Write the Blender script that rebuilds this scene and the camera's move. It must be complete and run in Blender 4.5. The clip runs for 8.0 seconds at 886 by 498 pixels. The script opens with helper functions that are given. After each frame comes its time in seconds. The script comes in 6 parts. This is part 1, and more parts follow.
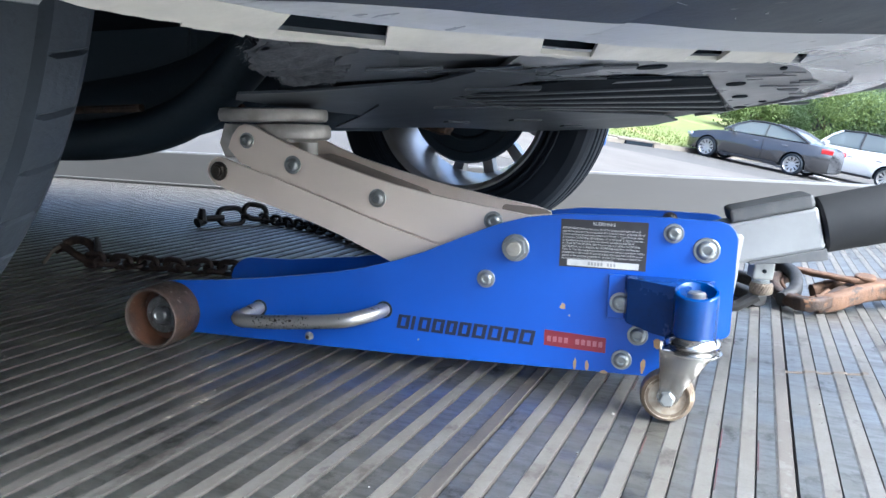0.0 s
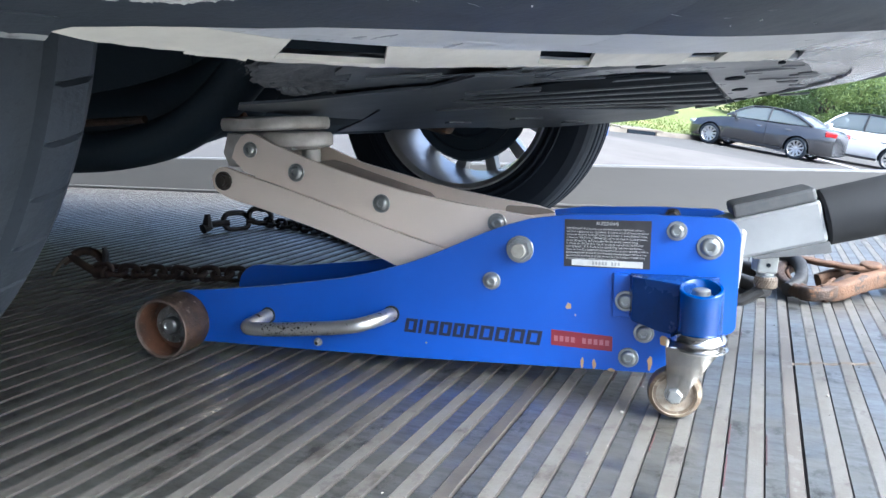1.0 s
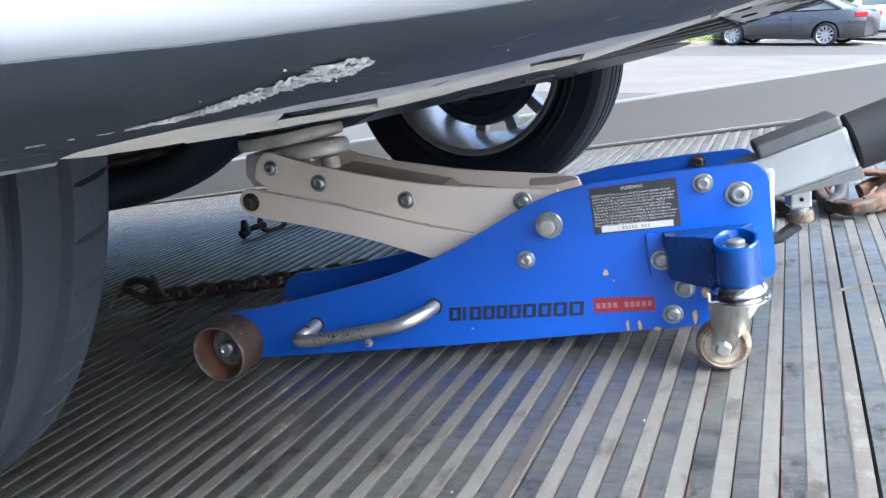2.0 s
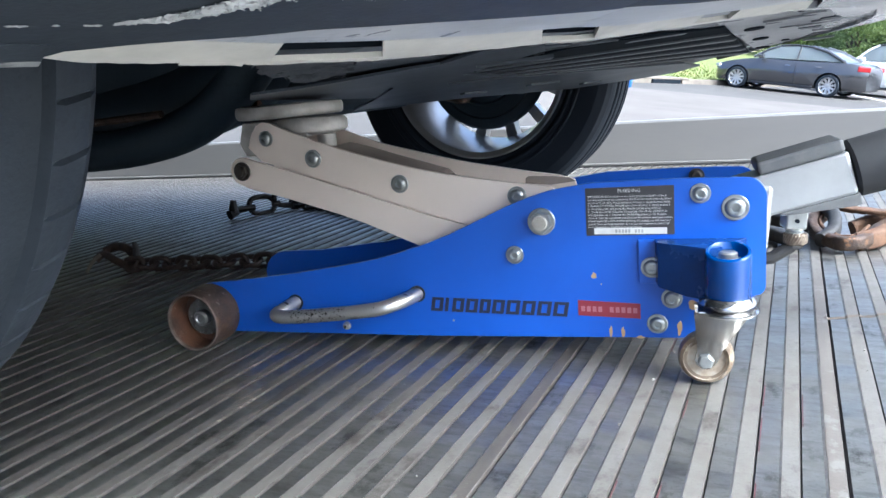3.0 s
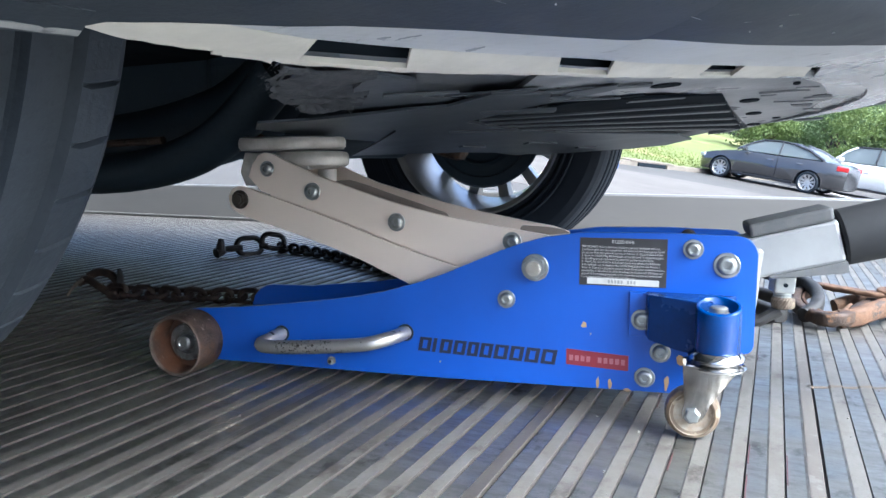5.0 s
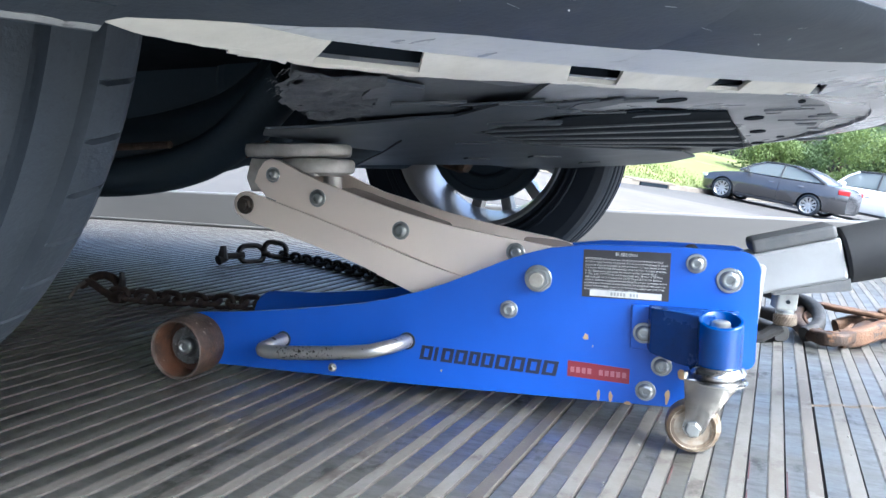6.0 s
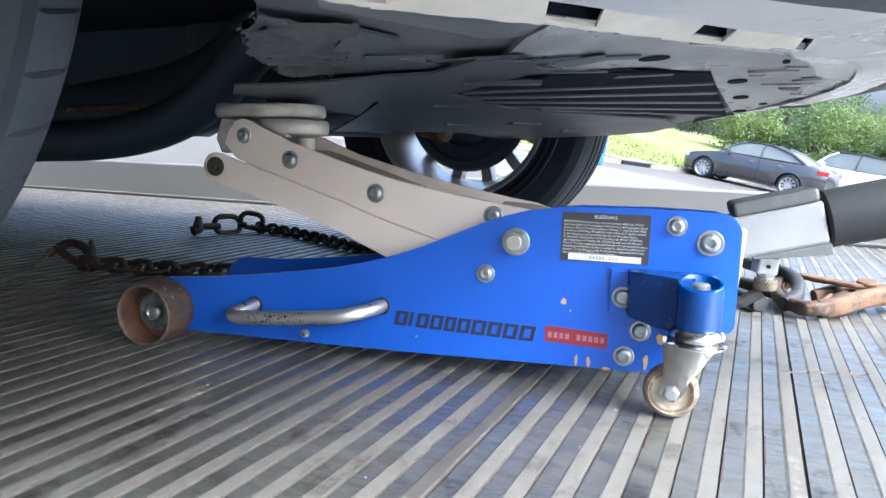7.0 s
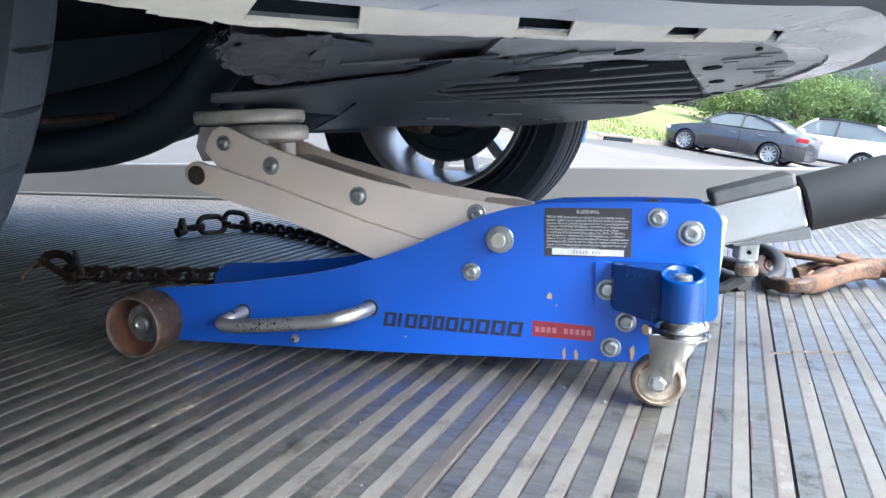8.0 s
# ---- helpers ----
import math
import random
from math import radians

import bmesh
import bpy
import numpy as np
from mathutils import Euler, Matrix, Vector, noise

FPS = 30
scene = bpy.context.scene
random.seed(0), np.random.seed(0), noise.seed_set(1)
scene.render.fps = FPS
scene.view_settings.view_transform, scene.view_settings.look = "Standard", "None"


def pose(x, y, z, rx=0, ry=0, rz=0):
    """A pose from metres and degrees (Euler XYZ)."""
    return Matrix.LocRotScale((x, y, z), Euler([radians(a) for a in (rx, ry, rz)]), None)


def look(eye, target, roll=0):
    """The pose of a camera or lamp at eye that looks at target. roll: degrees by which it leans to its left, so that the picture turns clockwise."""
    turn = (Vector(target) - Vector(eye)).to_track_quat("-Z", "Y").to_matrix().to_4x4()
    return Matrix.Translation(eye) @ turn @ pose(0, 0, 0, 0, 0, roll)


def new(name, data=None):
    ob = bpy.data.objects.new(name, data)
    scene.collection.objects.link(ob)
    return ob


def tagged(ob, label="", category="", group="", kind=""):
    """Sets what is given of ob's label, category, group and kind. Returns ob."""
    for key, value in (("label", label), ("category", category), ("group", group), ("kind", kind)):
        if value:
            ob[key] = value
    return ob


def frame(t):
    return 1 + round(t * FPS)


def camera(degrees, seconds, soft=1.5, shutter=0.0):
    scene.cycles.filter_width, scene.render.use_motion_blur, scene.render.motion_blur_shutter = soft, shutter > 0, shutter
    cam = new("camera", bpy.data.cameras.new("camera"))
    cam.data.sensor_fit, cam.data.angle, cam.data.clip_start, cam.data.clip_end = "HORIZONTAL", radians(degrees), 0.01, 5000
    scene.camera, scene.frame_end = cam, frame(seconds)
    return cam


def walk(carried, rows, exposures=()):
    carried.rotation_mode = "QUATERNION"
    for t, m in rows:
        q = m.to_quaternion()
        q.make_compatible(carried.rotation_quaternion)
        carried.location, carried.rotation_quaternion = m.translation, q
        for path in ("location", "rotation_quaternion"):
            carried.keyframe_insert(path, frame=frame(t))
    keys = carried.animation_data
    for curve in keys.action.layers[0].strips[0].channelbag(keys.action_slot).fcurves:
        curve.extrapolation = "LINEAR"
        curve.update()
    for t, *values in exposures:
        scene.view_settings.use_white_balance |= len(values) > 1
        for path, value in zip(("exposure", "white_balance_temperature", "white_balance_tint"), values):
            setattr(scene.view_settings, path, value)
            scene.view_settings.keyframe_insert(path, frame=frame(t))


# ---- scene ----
cam = camera(61.9, 8.0)
PATH = [
    (0, (-0.034, 0.036, 0.287), (-0.804, 1.853, -0.04), 1.5),
    (0.5, (-0.032, 0.039, 0.292), (-0.803, 1.853, -0.044), 0.7),
    (1, (-0.032, 0.032, 0.298), (-0.814, 1.841, -0.043), -0.3),
    (1.5, (-0.025, 0.024, 0.314), (-0.858, 1.801, -0.07), -5.7),
    (1.7, (-0.017, 0.035, 0.341), (-0.9, 1.771, -0.113), -10.8),
    (2.8, (-0.021, 0.039, 0.335), (-0.887, 1.785, -0.111), -6.7),
    (3, (-0.025, 0.042, 0.311), (-0.878, 1.8, -0.118), -4.6),
    (3.5, (-0.034, 0.033, 0.291), (-0.868, 1.804, -0.118), -2.3),
    (4, (-0.033, 0.035, 0.292), (-0.858, 1.813, -0.102), -1.5),
    (4.5, (-0.033, 0.033, 0.286), (-0.855, 1.821, -0.073), -1.0),
    (5, (-0.036, 0.027, 0.282), (-0.848, 1.837, 0.027), 0.0),
    (5.2, (-0.038, 0.022, 0.278), (-0.846, 1.84, 0.067), 0.6),
    (6.5, (-0.038, 0.023, 0.274), (-0.85, 1.837, 0.054), 1.7),
    (7, (-0.039, 0.044, 0.256), (-0.806, 1.871, -0.017), 1.8),
    (7.5, (-0.029, 0.075, 0.271), (-0.714, 1.929, -0.034), 0.7),
    (8, (-0.036, 0.042, 0.276), (-0.767, 1.876, -0.042), -0.7),
]
walk(cam, [(t, look(eye, target, roll)) for t, eye, target, roll in PATH], [(0, 2.54, 5110, 2), (5, 2.51, 5110, 2), (6.5, 2.82, 5110, 2), (7.2, 2.80, 5240, 2), (8, 2.70, 5185, 2)])
# ---- light ----
world = bpy.data.worlds.new("world")
scene.world = world
world.use_nodes = True
wn = world.node_tree
sky = wn.nodes.new("ShaderNodeTexSky")
sky.sky_type = "NISHITA"
sky.sun_disc = False
sky.sun_elevation, sky.sun_rotation = radians(44), radians(104)
sky.air_density, sky.dust_density, sky.ozone_density = 0.5, 9.5, 0.6
wn.nodes["Background"].inputs["Strength"].default_value = 0.15
wn.links.new(sky.outputs["Color"], wn.nodes["Background"].inputs["Color"])
sun_data = bpy.data.lights.new("sun", "SUN")
sun_data.energy, sun_data.angle, sun_data.color = 0.55, radians(28), (1.0, 0.96, 0.9)
sun = new("sun", sun_data)
sun.matrix_world = look((8, -2.0, 7.95), (0, 0, 0))


# ---- materials ----
def mat(name, base, rough=0.5, metal=0.0, other=None, scale=30.0, amount=0.35, bump=0.1, fine=250.0,
        stretch=(1, 1, 1), spots=None, spot_scale=8.0, spot_cut=0.62, rough_var=0.15, random=0.0, coat=0.0,
        spec=0.5, stain=None, stain_scale=4.0, stain_cut=0.55, world_space=False):
    """Two scales of colour variation, optional patches of a second colour, and relief."""
    m = bpy.data.materials.new(name)
    m.use_nodes = True
    nt = m.node_tree
    b = nt.nodes["Principled BSDF"]
    link = nt.links.new
    b.inputs["Metallic"].default_value = metal
    b.inputs["Coat Weight"].default_value = coat
    b.inputs["Coat Roughness"].default_value = 0.12
    b.inputs["Specular IOR Level"].default_value = spec
    tc = nt.nodes.new("ShaderNodeTexCoord")
    mp = nt.nodes.new("ShaderNodeMapping")
    mp.inputs["Scale"].default_value = stretch
    link(nt.nodes.new("ShaderNodeNewGeometry").outputs["Position"] if world_space else tc.outputs["Object"], mp.inputs["Vector"])

    def noise_at(s, detail=5.0, rough_n=0.6):
        n = nt.nodes.new("ShaderNodeTexNoise")
        n.inputs["Scale"].default_value = s
        n.inputs["Detail"].default_value = detail
        n.inputs["Roughness"].default_value = rough_n
        link(mp.outputs["Vector"], n.inputs["Vector"])
        return n.outputs["Fac"]

    def mix(fac, a, c):
        x = nt.nodes.new("ShaderNodeMix")
        x.data_type = "RGBA"
        for sock, val in ((x.inputs[0], fac), (x.inputs[6], a), (x.inputs[7], c)):
            if hasattr(val, "is_output"):
                link(val, sock)
            else:
                sock.default_value = val
        return x.outputs[2]

    def ramp(fac, lo, hi):
        r = nt.nodes.new("ShaderNodeMapRange")
        r.inputs["From Min"].default_value, r.inputs["From Max"].default_value = lo, hi
        link(fac, r.inputs["Value"])
        return r.outputs["Result"]

    def rgba(c):
        return (*c, 1.0)

    big, small = noise_at(scale), noise_at(fine, 3.0)
    other = other or tuple(v * (1 - amount) for v in base)
    colour = mix(ramp(big, 0.35, 0.68), rgba(base), rgba(other))
    dark = tuple(v * (1 - 0.5 * amount) for v in base)
    colour = mix(ramp(small, 0.55, 0.8), colour, rgba(dark))
    if spots:
        colour = mix(ramp(noise_at(spot_scale, 8.0, 0.7), spot_cut, spot_cut + 0.05), colour, rgba(spots))
    if stain:
        colour = mix(ramp(noise_at(stain_scale, 6.0, 0.65), stain_cut, stain_cut + 0.12), colour, rgba(stain))
    if random:
        info = nt.nodes.new("ShaderNodeObjectInfo")
        hsv = nt.nodes.new("ShaderNodeHueSaturation")
        link(ramp(info.outputs["Random"], -0.5 / random, 1 + 0.5 / random), hsv.inputs["Value"])
        hsv.inputs["Value"].default_value = 1
        mr = nt.nodes.new("ShaderNodeMapRange")
        mr.inputs["To Min"].default_value, mr.inputs["To Max"].default_value = 1 - random, 1 + random
        link(info.outputs["Random"], mr.inputs["Value"])
        link(mr.outputs["Result"], hsv.inputs["Value"])
        link(colour, hsv.inputs["Color"])
        colour = hsv.outputs["Color"]
    link(colour, b.inputs["Base Color"])
    rr = nt.nodes.new("ShaderNodeMapRange")
    rr.inputs["To Min"].default_value = max(0.02, rough - rough_var)
    rr.inputs["To Max"].default_value = min(1, rough + rough_var)
    link(big, rr.inputs["Value"])
    link(rr.outputs["Result"], b.inputs["Roughness"])
    if bump:
        bp = nt.nodes.new("ShaderNodeBump")
        bp.inputs["Strength"].default_value, bp.inputs["Distance"].default_value = bump, 0.002
        link(small, bp.inputs["Height"])
        link(bp.outputs["Normal"], b.inputs["Normal"])
    return m


def worn_metal(name, clean, dirt, smudge, metal, rough, patch_scale, patch_cut, stretch, smudge_cut, bump=0.05, streaks=0.7):
    """Bare metal under a patchy film of dirt: the film changes colour, metal and gloss together."""
    m = bpy.data.materials.new(name)
    m.use_nodes = True
    nt = m.node_tree
    b = nt.nodes["Principled BSDF"]
    link = nt.links.new
    geo = nt.nodes.new("ShaderNodeNewGeometry")

    def noise_at(scale, detail, rough_n, squeeze):
        mp = nt.nodes.new("ShaderNodeMapping")
        mp.inputs["Scale"].default_value = squeeze
        link(geo.outputs["Position"], mp.inputs["Vector"])
        n = nt.nodes.new("ShaderNodeTexNoise")
        n.inputs["Scale"].default_value, n.inputs["Detail"].default_value, n.inputs["Roughness"].default_value = scale, detail, rough_n
        link(mp.outputs["Vector"], n.inputs["Vector"])
        return n.outputs["Fac"]

    def ramp(fac, lo, hi, a=0.0, c=1.0):
        r = nt.nodes.new("ShaderNodeMapRange")
        for key, val in (("From Min", lo), ("From Max", hi), ("To Min", a), ("To Max", c)):
            r.inputs[key].default_value = val
        link(fac, r.inputs["Value"])
        return r.outputs["Result"]

    def mix(fac, a, c):
        x = nt.nodes.new("ShaderNodeMix")
        x.data_type = "RGBA"
        link(fac, x.inputs[0])
        for sock, val in ((x.inputs[6], a), (x.inputs[7], c)):
            if hasattr(val, "is_output"):
                link(val, sock)
            else:
                sock.default_value = (*val, 1)
        return x.outputs[2]

    patch = ramp(noise_at(patch_scale, 9.0, 0.68, stretch), patch_cut - 0.10, patch_cut + 0.14)
    streak = ramp(noise_at(70, 4.0, 0.6, (0.45, 1.6, 1)), 0.48, 0.72, 0.0, streaks)
    fine = noise_at(320, 3.0, 0.6, (1, 1, 1))
    spot = ramp(noise_at(17, 8.0, 0.72, (1, 0.7, 1)), smudge_cut, smudge_cut + 0.09)
    colour = mix(patch, clean, dirt)
    colour = mix(streak, colour, tuple(0.72 * v for v in dirt))
    colour = mix(ramp(fine, 0.55, 0.75, 0.0, 0.5), colour, tuple(0.6 * v for v in dirt))
    colour = mix(spot, colour, smudge)
    link(colour, b.inputs["Base Color"])
    film = nt.nodes.new("ShaderNodeMath")
    film.operation, film.use_clamp = "MAXIMUM", True
    link(patch, film.inputs[0])
    link(spot, film.inputs[1])
    link(ramp(film.outputs["Value"], 0, 1, *metal), b.inputs["Metallic"])
    link(ramp(film.outputs["Value"], 0, 1, *rough), b.inputs["Roughness"])
    bp = nt.nodes.new("ShaderNodeBump")
    bp.inputs["Strength"].default_value, bp.inputs["Distance"].default_value = bump, 0.002
    link(fine, bp.inputs["Height"])
    link(bp.outputs["Normal"], b.inputs["Normal"])
    return m


RIDGE = worn_metal("ridge_aluminium", (0.165, 0.157, 0.142), (0.106, 0.097, 0.083), (0.048, 0.042, 0.035), (0.40, 0.12), (0.50, 0.66), 15, 0.47, (1, 0.6, 1), 0.54, 0.10, 0.25)
GROOVE = worn_metal("groove_aluminium", (0.36, 0.355, 0.325), (0.235, 0.230, 0.208), (0.095, 0.090, 0.080), (0.97, 0.86), (0.35, 0.49), 13, 0.46, (0.6, 1.5, 1), 0.56, 0.05, 0.8)
EDGE_WORN = mat("worn_rib_edge", (0.32, 0.31, 0.29), 0.45, 0.3, (0.17, 0.162, 0.15), 45, 0.4, 0.1, 300, world_space=True)
RIB_SIDE = mat("rib_slit_dirt", (0.060, 0.053, 0.047), 0.8, 0.1, (0.038, 0.034, 0.031), 60, 0.4, 0.2, 260, world_space=True)
SEAM = mat("seam_dirt", (0.03, 0.03, 0.03), 0.9, 0, None, 60, 0.3, 0.1)
RAIL = mat("rail_aluminium", (0.18, 0.174, 0.164), 0.5, 0.3, (0.16, 0.154, 0.146), 5, 0.15, 0.05, 90, (0.2, 1, 1))
BLUE = mat("blue_paint", (0.017, 0.086, 0.445), 0.40, 0.0, (0.015, 0.076, 0.40), 12, 0.12, 0.03, 300, (1, 1, 1), (0.038, 0.12, 0.46), 40, 0.70, 0.06)
BLUE_DARK = mat("dark_blue_paint", (0.002, 0.045, 0.22), 0.22, 0.2, (0.002, 0.032, 0.16), 20, 0.2, 0.03, 300, coat=0.3)
# Bracket's blue, darkened: its shade and dark reflections are in the colour.
SHADED_BLUE = mat("shaded_bracket_paint", (0.006, 0.028, 0.125), 0.25, 0.2, (0.010, 0.040, 0.17), 25, 0.3, 0.04, 300)
PRIMER = mat("bare_primer_scrape", (0.45, 0.30, 0.15), 0.7, 0, (0.35, 0.22, 0.12), 90, 0.3, 0.2)
BRUSHED = mat("brushed_arm", (0.90, 0.79, 0.69), 0.36, 0.35, (0.85, 0.745, 0.65), 6, 0.08, 0.03, 400, (0.3, 1, 1), (0.60, 0.52, 0.44), 34, 0.78, rough_var=0.06)
CAST = mat("cast_saddle", (0.60, 0.575, 0.54), 0.55, 0.35, (0.42, 0.39, 0.35), 35, 0.3, 0.2, 200, spots=(0.25, 0.17, 0.11), spot_scale=22, spot_cut=0.66)
SOCKET = mat("silver_socket_paint", (0.30, 0.305, 0.305), 0.42, 0.25, (0.255, 0.258, 0.258), 20, 0.2, 0.04, spots=(0.20, 0.194, 0.188), spot_scale=50, spot_cut=0.70)
ZINC = mat("zinc_bolt", (0.40, 0.415, 0.405), 0.34, 0.8, (0.27, 0.277, 0.268), 60, 0.3, 0.1, 500, rough_var=0.08)
BOLT_FACE = mat("pale_bolt_end", (0.38, 0.365, 0.325), 0.5, 0.3, (0.28, 0.265, 0.23), 80, 0.3, 0.2, 400)
HUB_ZINC = mat("salty_zinc", (0.26, 0.28, 0.275), 0.35, 0.6, (0.07, 0.066, 0.060), 70, 0.5, 0.4, 500, spots=(0.62, 0.62, 0.60), spot_scale=190, spot_cut=0.58)
DARK_STEEL = mat("dark_greasy_steel", (0.10, 0.085, 0.07), 0.45, 0.7, (0.05, 0.045, 0.04), 70, 0.4, 0.2, 400)
CHROME = mat("worn_chrome", (0.62, 0.61, 0.595), 0.16, 1.0, (0.55, 0.53, 0.50), 40, 0.2, 0.03, 400, (0.4, 1, 1), (0.25, 0.19, 0.14), 60, 0.66, rough_var=0.06)
SATIN = mat("satin_bar", (0.52, 0.51, 0.49), 0.36, 0.8, (0.42, 0.41, 0.39), 30, 0.2, 0.06, 400, (0.3, 1, 1), (0.05, 0.04, 0.035), 110, 0.575, rough_var=0.1)
PITTED = mat("pitted_chrome", (0.52, 0.51, 0.49), 0.36, 0.8, (0.42, 0.405, 0.38), 40, 0.3, 0.15, 400, (1, 1, 1), (0.03, 0.026, 0.022), 300, 0.535, rough_var=0.1)
SCUFF = mat("dry_brown_scuff", (0.31, 0.27, 0.22), 0.85, 0, (0.17, 0.145, 0.115), 80, 0.4, 0.1)
WET = mat("dark_oil_stain", (0.050, 0.045, 0.040), 0.5, 0.15, (0.085, 0.076, 0.066), 60, 0.4, 0.1, 300, spots=(0.125, 0.115, 0.10), spot_scale=40, spot_cut=0.60)
WET_THIN = mat("thin_brown_stain", (0.098, 0.086, 0.072), 0.55, 0.15, (0.125, 0.113, 0.098), 50, 0.4, 0.1, 300, spots=(0.15, 0.142, 0.128), spot_scale=34, spot_cut=0.54)
KNURL = mat("brown_knurled_steel", (0.19, 0.155, 0.115), 0.45, 0.6, (0.10, 0.075, 0.055), 90, 0.4, 0.3, 500)
RUST = mat("rust_roller", (0.105, 0.070, 0.050), 0.6, 0.4, (0.042, 0.030, 0.024), 55, 0.5, 0.8, 320, (1, 1, 1), (0.30, 0.25, 0.205), 70, 0.60, stain=(0.16, 0.085, 0.04), stain_scale=26, stain_cut=0.56)
RUST_IN = mat("orange_rust", (0.135, 0.058, 0.027), 0.7, 0.1, (0.035, 0.022, 0.018), 30, 0.6, 0.5, 200, spots=(0.32, 0.27, 0.22), spot_scale=170, spot_cut=0.63)
CHAIN = mat("rusty_chain", (0.085, 0.056, 0.041), 0.6, 0.5, (0.036, 0.028, 0.025), 60, 0.5, 0.5, 300, spots=(0.21, 0.165, 0.13), spot_scale=48, spot_cut=0.62)
WEB_BROWN = mat("brown_web", (0.34, 0.285, 0.24), 0.45, 0.3, (0.26, 0.215, 0.18), 20, 0.3, 0.1, 300, (0.4, 1, 1))
BORE_EDGE = mat("bare_roller_rim", (0.20, 0.165, 0.14), 0.5, 0.5, (0.065, 0.048, 0.038), 50, 0.5, 0.4, 300)
CHAIN_DARK = mat("dark_chain", (0.035, 0.032, 0.03), 0.5, 0.6, (0.02, 0.018, 0.017), 60, 0.4, 0.3, 300)
CHAIN_WORN = mat("worn_grey_steel", (0.040, 0.039, 0.039), 0.6, 0.4, (0.028, 0.027, 0.026), 50, 0.4, 0.3, 300)
HOOK = mat("orange_rust_hook", (0.150, 0.078, 0.040), 0.75, 0.2, (0.085, 0.052, 0.034), 40, 0.5, 0.7, 300, spots=(0.040, 0.030, 0.026), spot_scale=46, spot_cut=0.56)
HOOK_DARK = mat("dark_rusted_hook", (0.040, 0.031, 0.027), 0.6, 0.4, (0.085, 0.050, 0.031), 55, 0.5, 0.7, 320, spots=(0.16, 0.085, 0.042), spot_scale=34, spot_cut=0.58)
HOOK_TIP = mat("bare_hook_steel", (0.20, 0.165, 0.125), 0.55, 0.4, (0.10, 0.075, 0.055), 60, 0.4, 0.3, 300)
CASTER = mat("yellowed_caster", (0.150, 0.112, 0.070), 0.35, 0, (0.09, 0.06, 0.037), 50, 0.3, 0.15, 200, spots=(0.26, 0.215, 0.15), spot_scale=60, spot_cut=0.55, coat=0.3)
CASTER_HUB = mat("caster_hub", (0.40, 0.36, 0.29), 0.45, 0.2, (0.22, 0.16, 0.105), 90, 0.3, 0.2)
RUBBER = mat("tyre_rubber", (0.016, 0.021, 0.0280), 0.62, 0, (0.025, 0.031, 0.040), 16, 0.3, 0.3, 220, spec=0.3, spots=(0.032, 0.037, 0.044), spot_scale=24, spot_cut=0.62)
GRIP = mat("black_foam_grip", (0.018, 0.019, 0.021), 0.75, 0, (0.026, 0.027, 0.029), 30, 0.3, 0.06, 700, spec=0.3)
COVER = mat("grey_rubber_cover", (0.075, 0.078, 0.08), 0.55, 0, (0.10, 0.10, 0.10), 50, 0.3, 0.2, 400)
VALANCE = mat("black_bumper_plastic", (0.030, 0.037, 0.048), 0.5, 0, (0.041, 0.048, 0.060), 30, 0.3, 0.10, 300, spots=(0.09, 0.098, 0.108), spot_scale=90, spot_cut=0.70, spec=0.22, stain=(0.042, 0.048, 0.058), stain_scale=22, stain_cut=0.58)
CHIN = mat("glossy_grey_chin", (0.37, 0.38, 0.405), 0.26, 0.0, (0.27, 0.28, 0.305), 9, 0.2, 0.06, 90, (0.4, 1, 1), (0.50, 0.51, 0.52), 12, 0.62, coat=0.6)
# Black plastic's underside: the deck's reflection is in this grey, scuffs are wear.
VALANCE_GLOSS = mat("scuffed_underside_sheen", (0.38, 0.395, 0.42), 0.32, 0.0, (0.42, 0.435, 0.455), 30, 0.3, 0.1, 160, (0.5, 1, 1), (0.24, 0.245, 0.25), 24, 0.60)
LIP = mat("scraped_white_lip", (0.60, 0.58, 0.525), 0.5, 0, (0.47, 0.455, 0.42), 18, 0.25, 0.2, 150, spots=(0.18, 0.175, 0.17), spot_scale=40, spot_cut=0.66)
# Grey for the light reflected along the flange end.
LIP_SHEEN = mat("lip_sheen_grey", (0.34, 0.345, 0.35), 0.5, 0, (0.24, 0.245, 0.25), 18, 0.25, 0.2, 150, spots=(0.14, 0.14, 0.145), spot_scale=40, spot_cut=0.60)
SCRAPE = mat("white_scrape", (0.54, 0.545, 0.545), 0.8, 0, (0.36, 0.37, 0.38), 60, 0.3, 0.5, 200)
TRAY = mat("black_undertray", (0.072, 0.080, 0.092), 0.45, 0, (0.10, 0.108, 0.12), 6, 0.4, 0.2, 120, spots=(0.13, 0.133, 0.137), spot_scale=14, spot_cut=0.70, spec=0.3)
TRAY_BLACK = mat("black_belly_panel", (0.046, 0.054, 0.067), 0.40, 0, (0.060, 0.069, 0.083), 7, 0.4, 0.2, 120, spots=(0.085, 0.093, 0.105), spot_scale=10, spot_cut=0.66, spec=0.4)
TRAY_DUSTY = mat("dusty_undertray", (0.30, 0.31, 0.33), 0.30, 0, (0.15, 0.157, 0.17), 7, 0.3, 0.2, 120, spots=(0.06, 0.06, 0.065), spot_scale=20, spot_cut=0.66)
FLANGE = mat("dark_tray_flange", (0.130, 0.140, 0.158), 0.34, 0, (0.066, 0.073, 0.085), 11, 0.4, 0.2, 120, (0.5, 1, 1), (0.20, 0.205, 0.215), 16, 0.64)
# Near-black for hollows and the underbody; the shade inside them is in the colour.
VOID = mat("shade_black", (0.013, 0.017, 0.023), 0.9, 0, None, 20, 0.2, 0.0, spec=0.05)
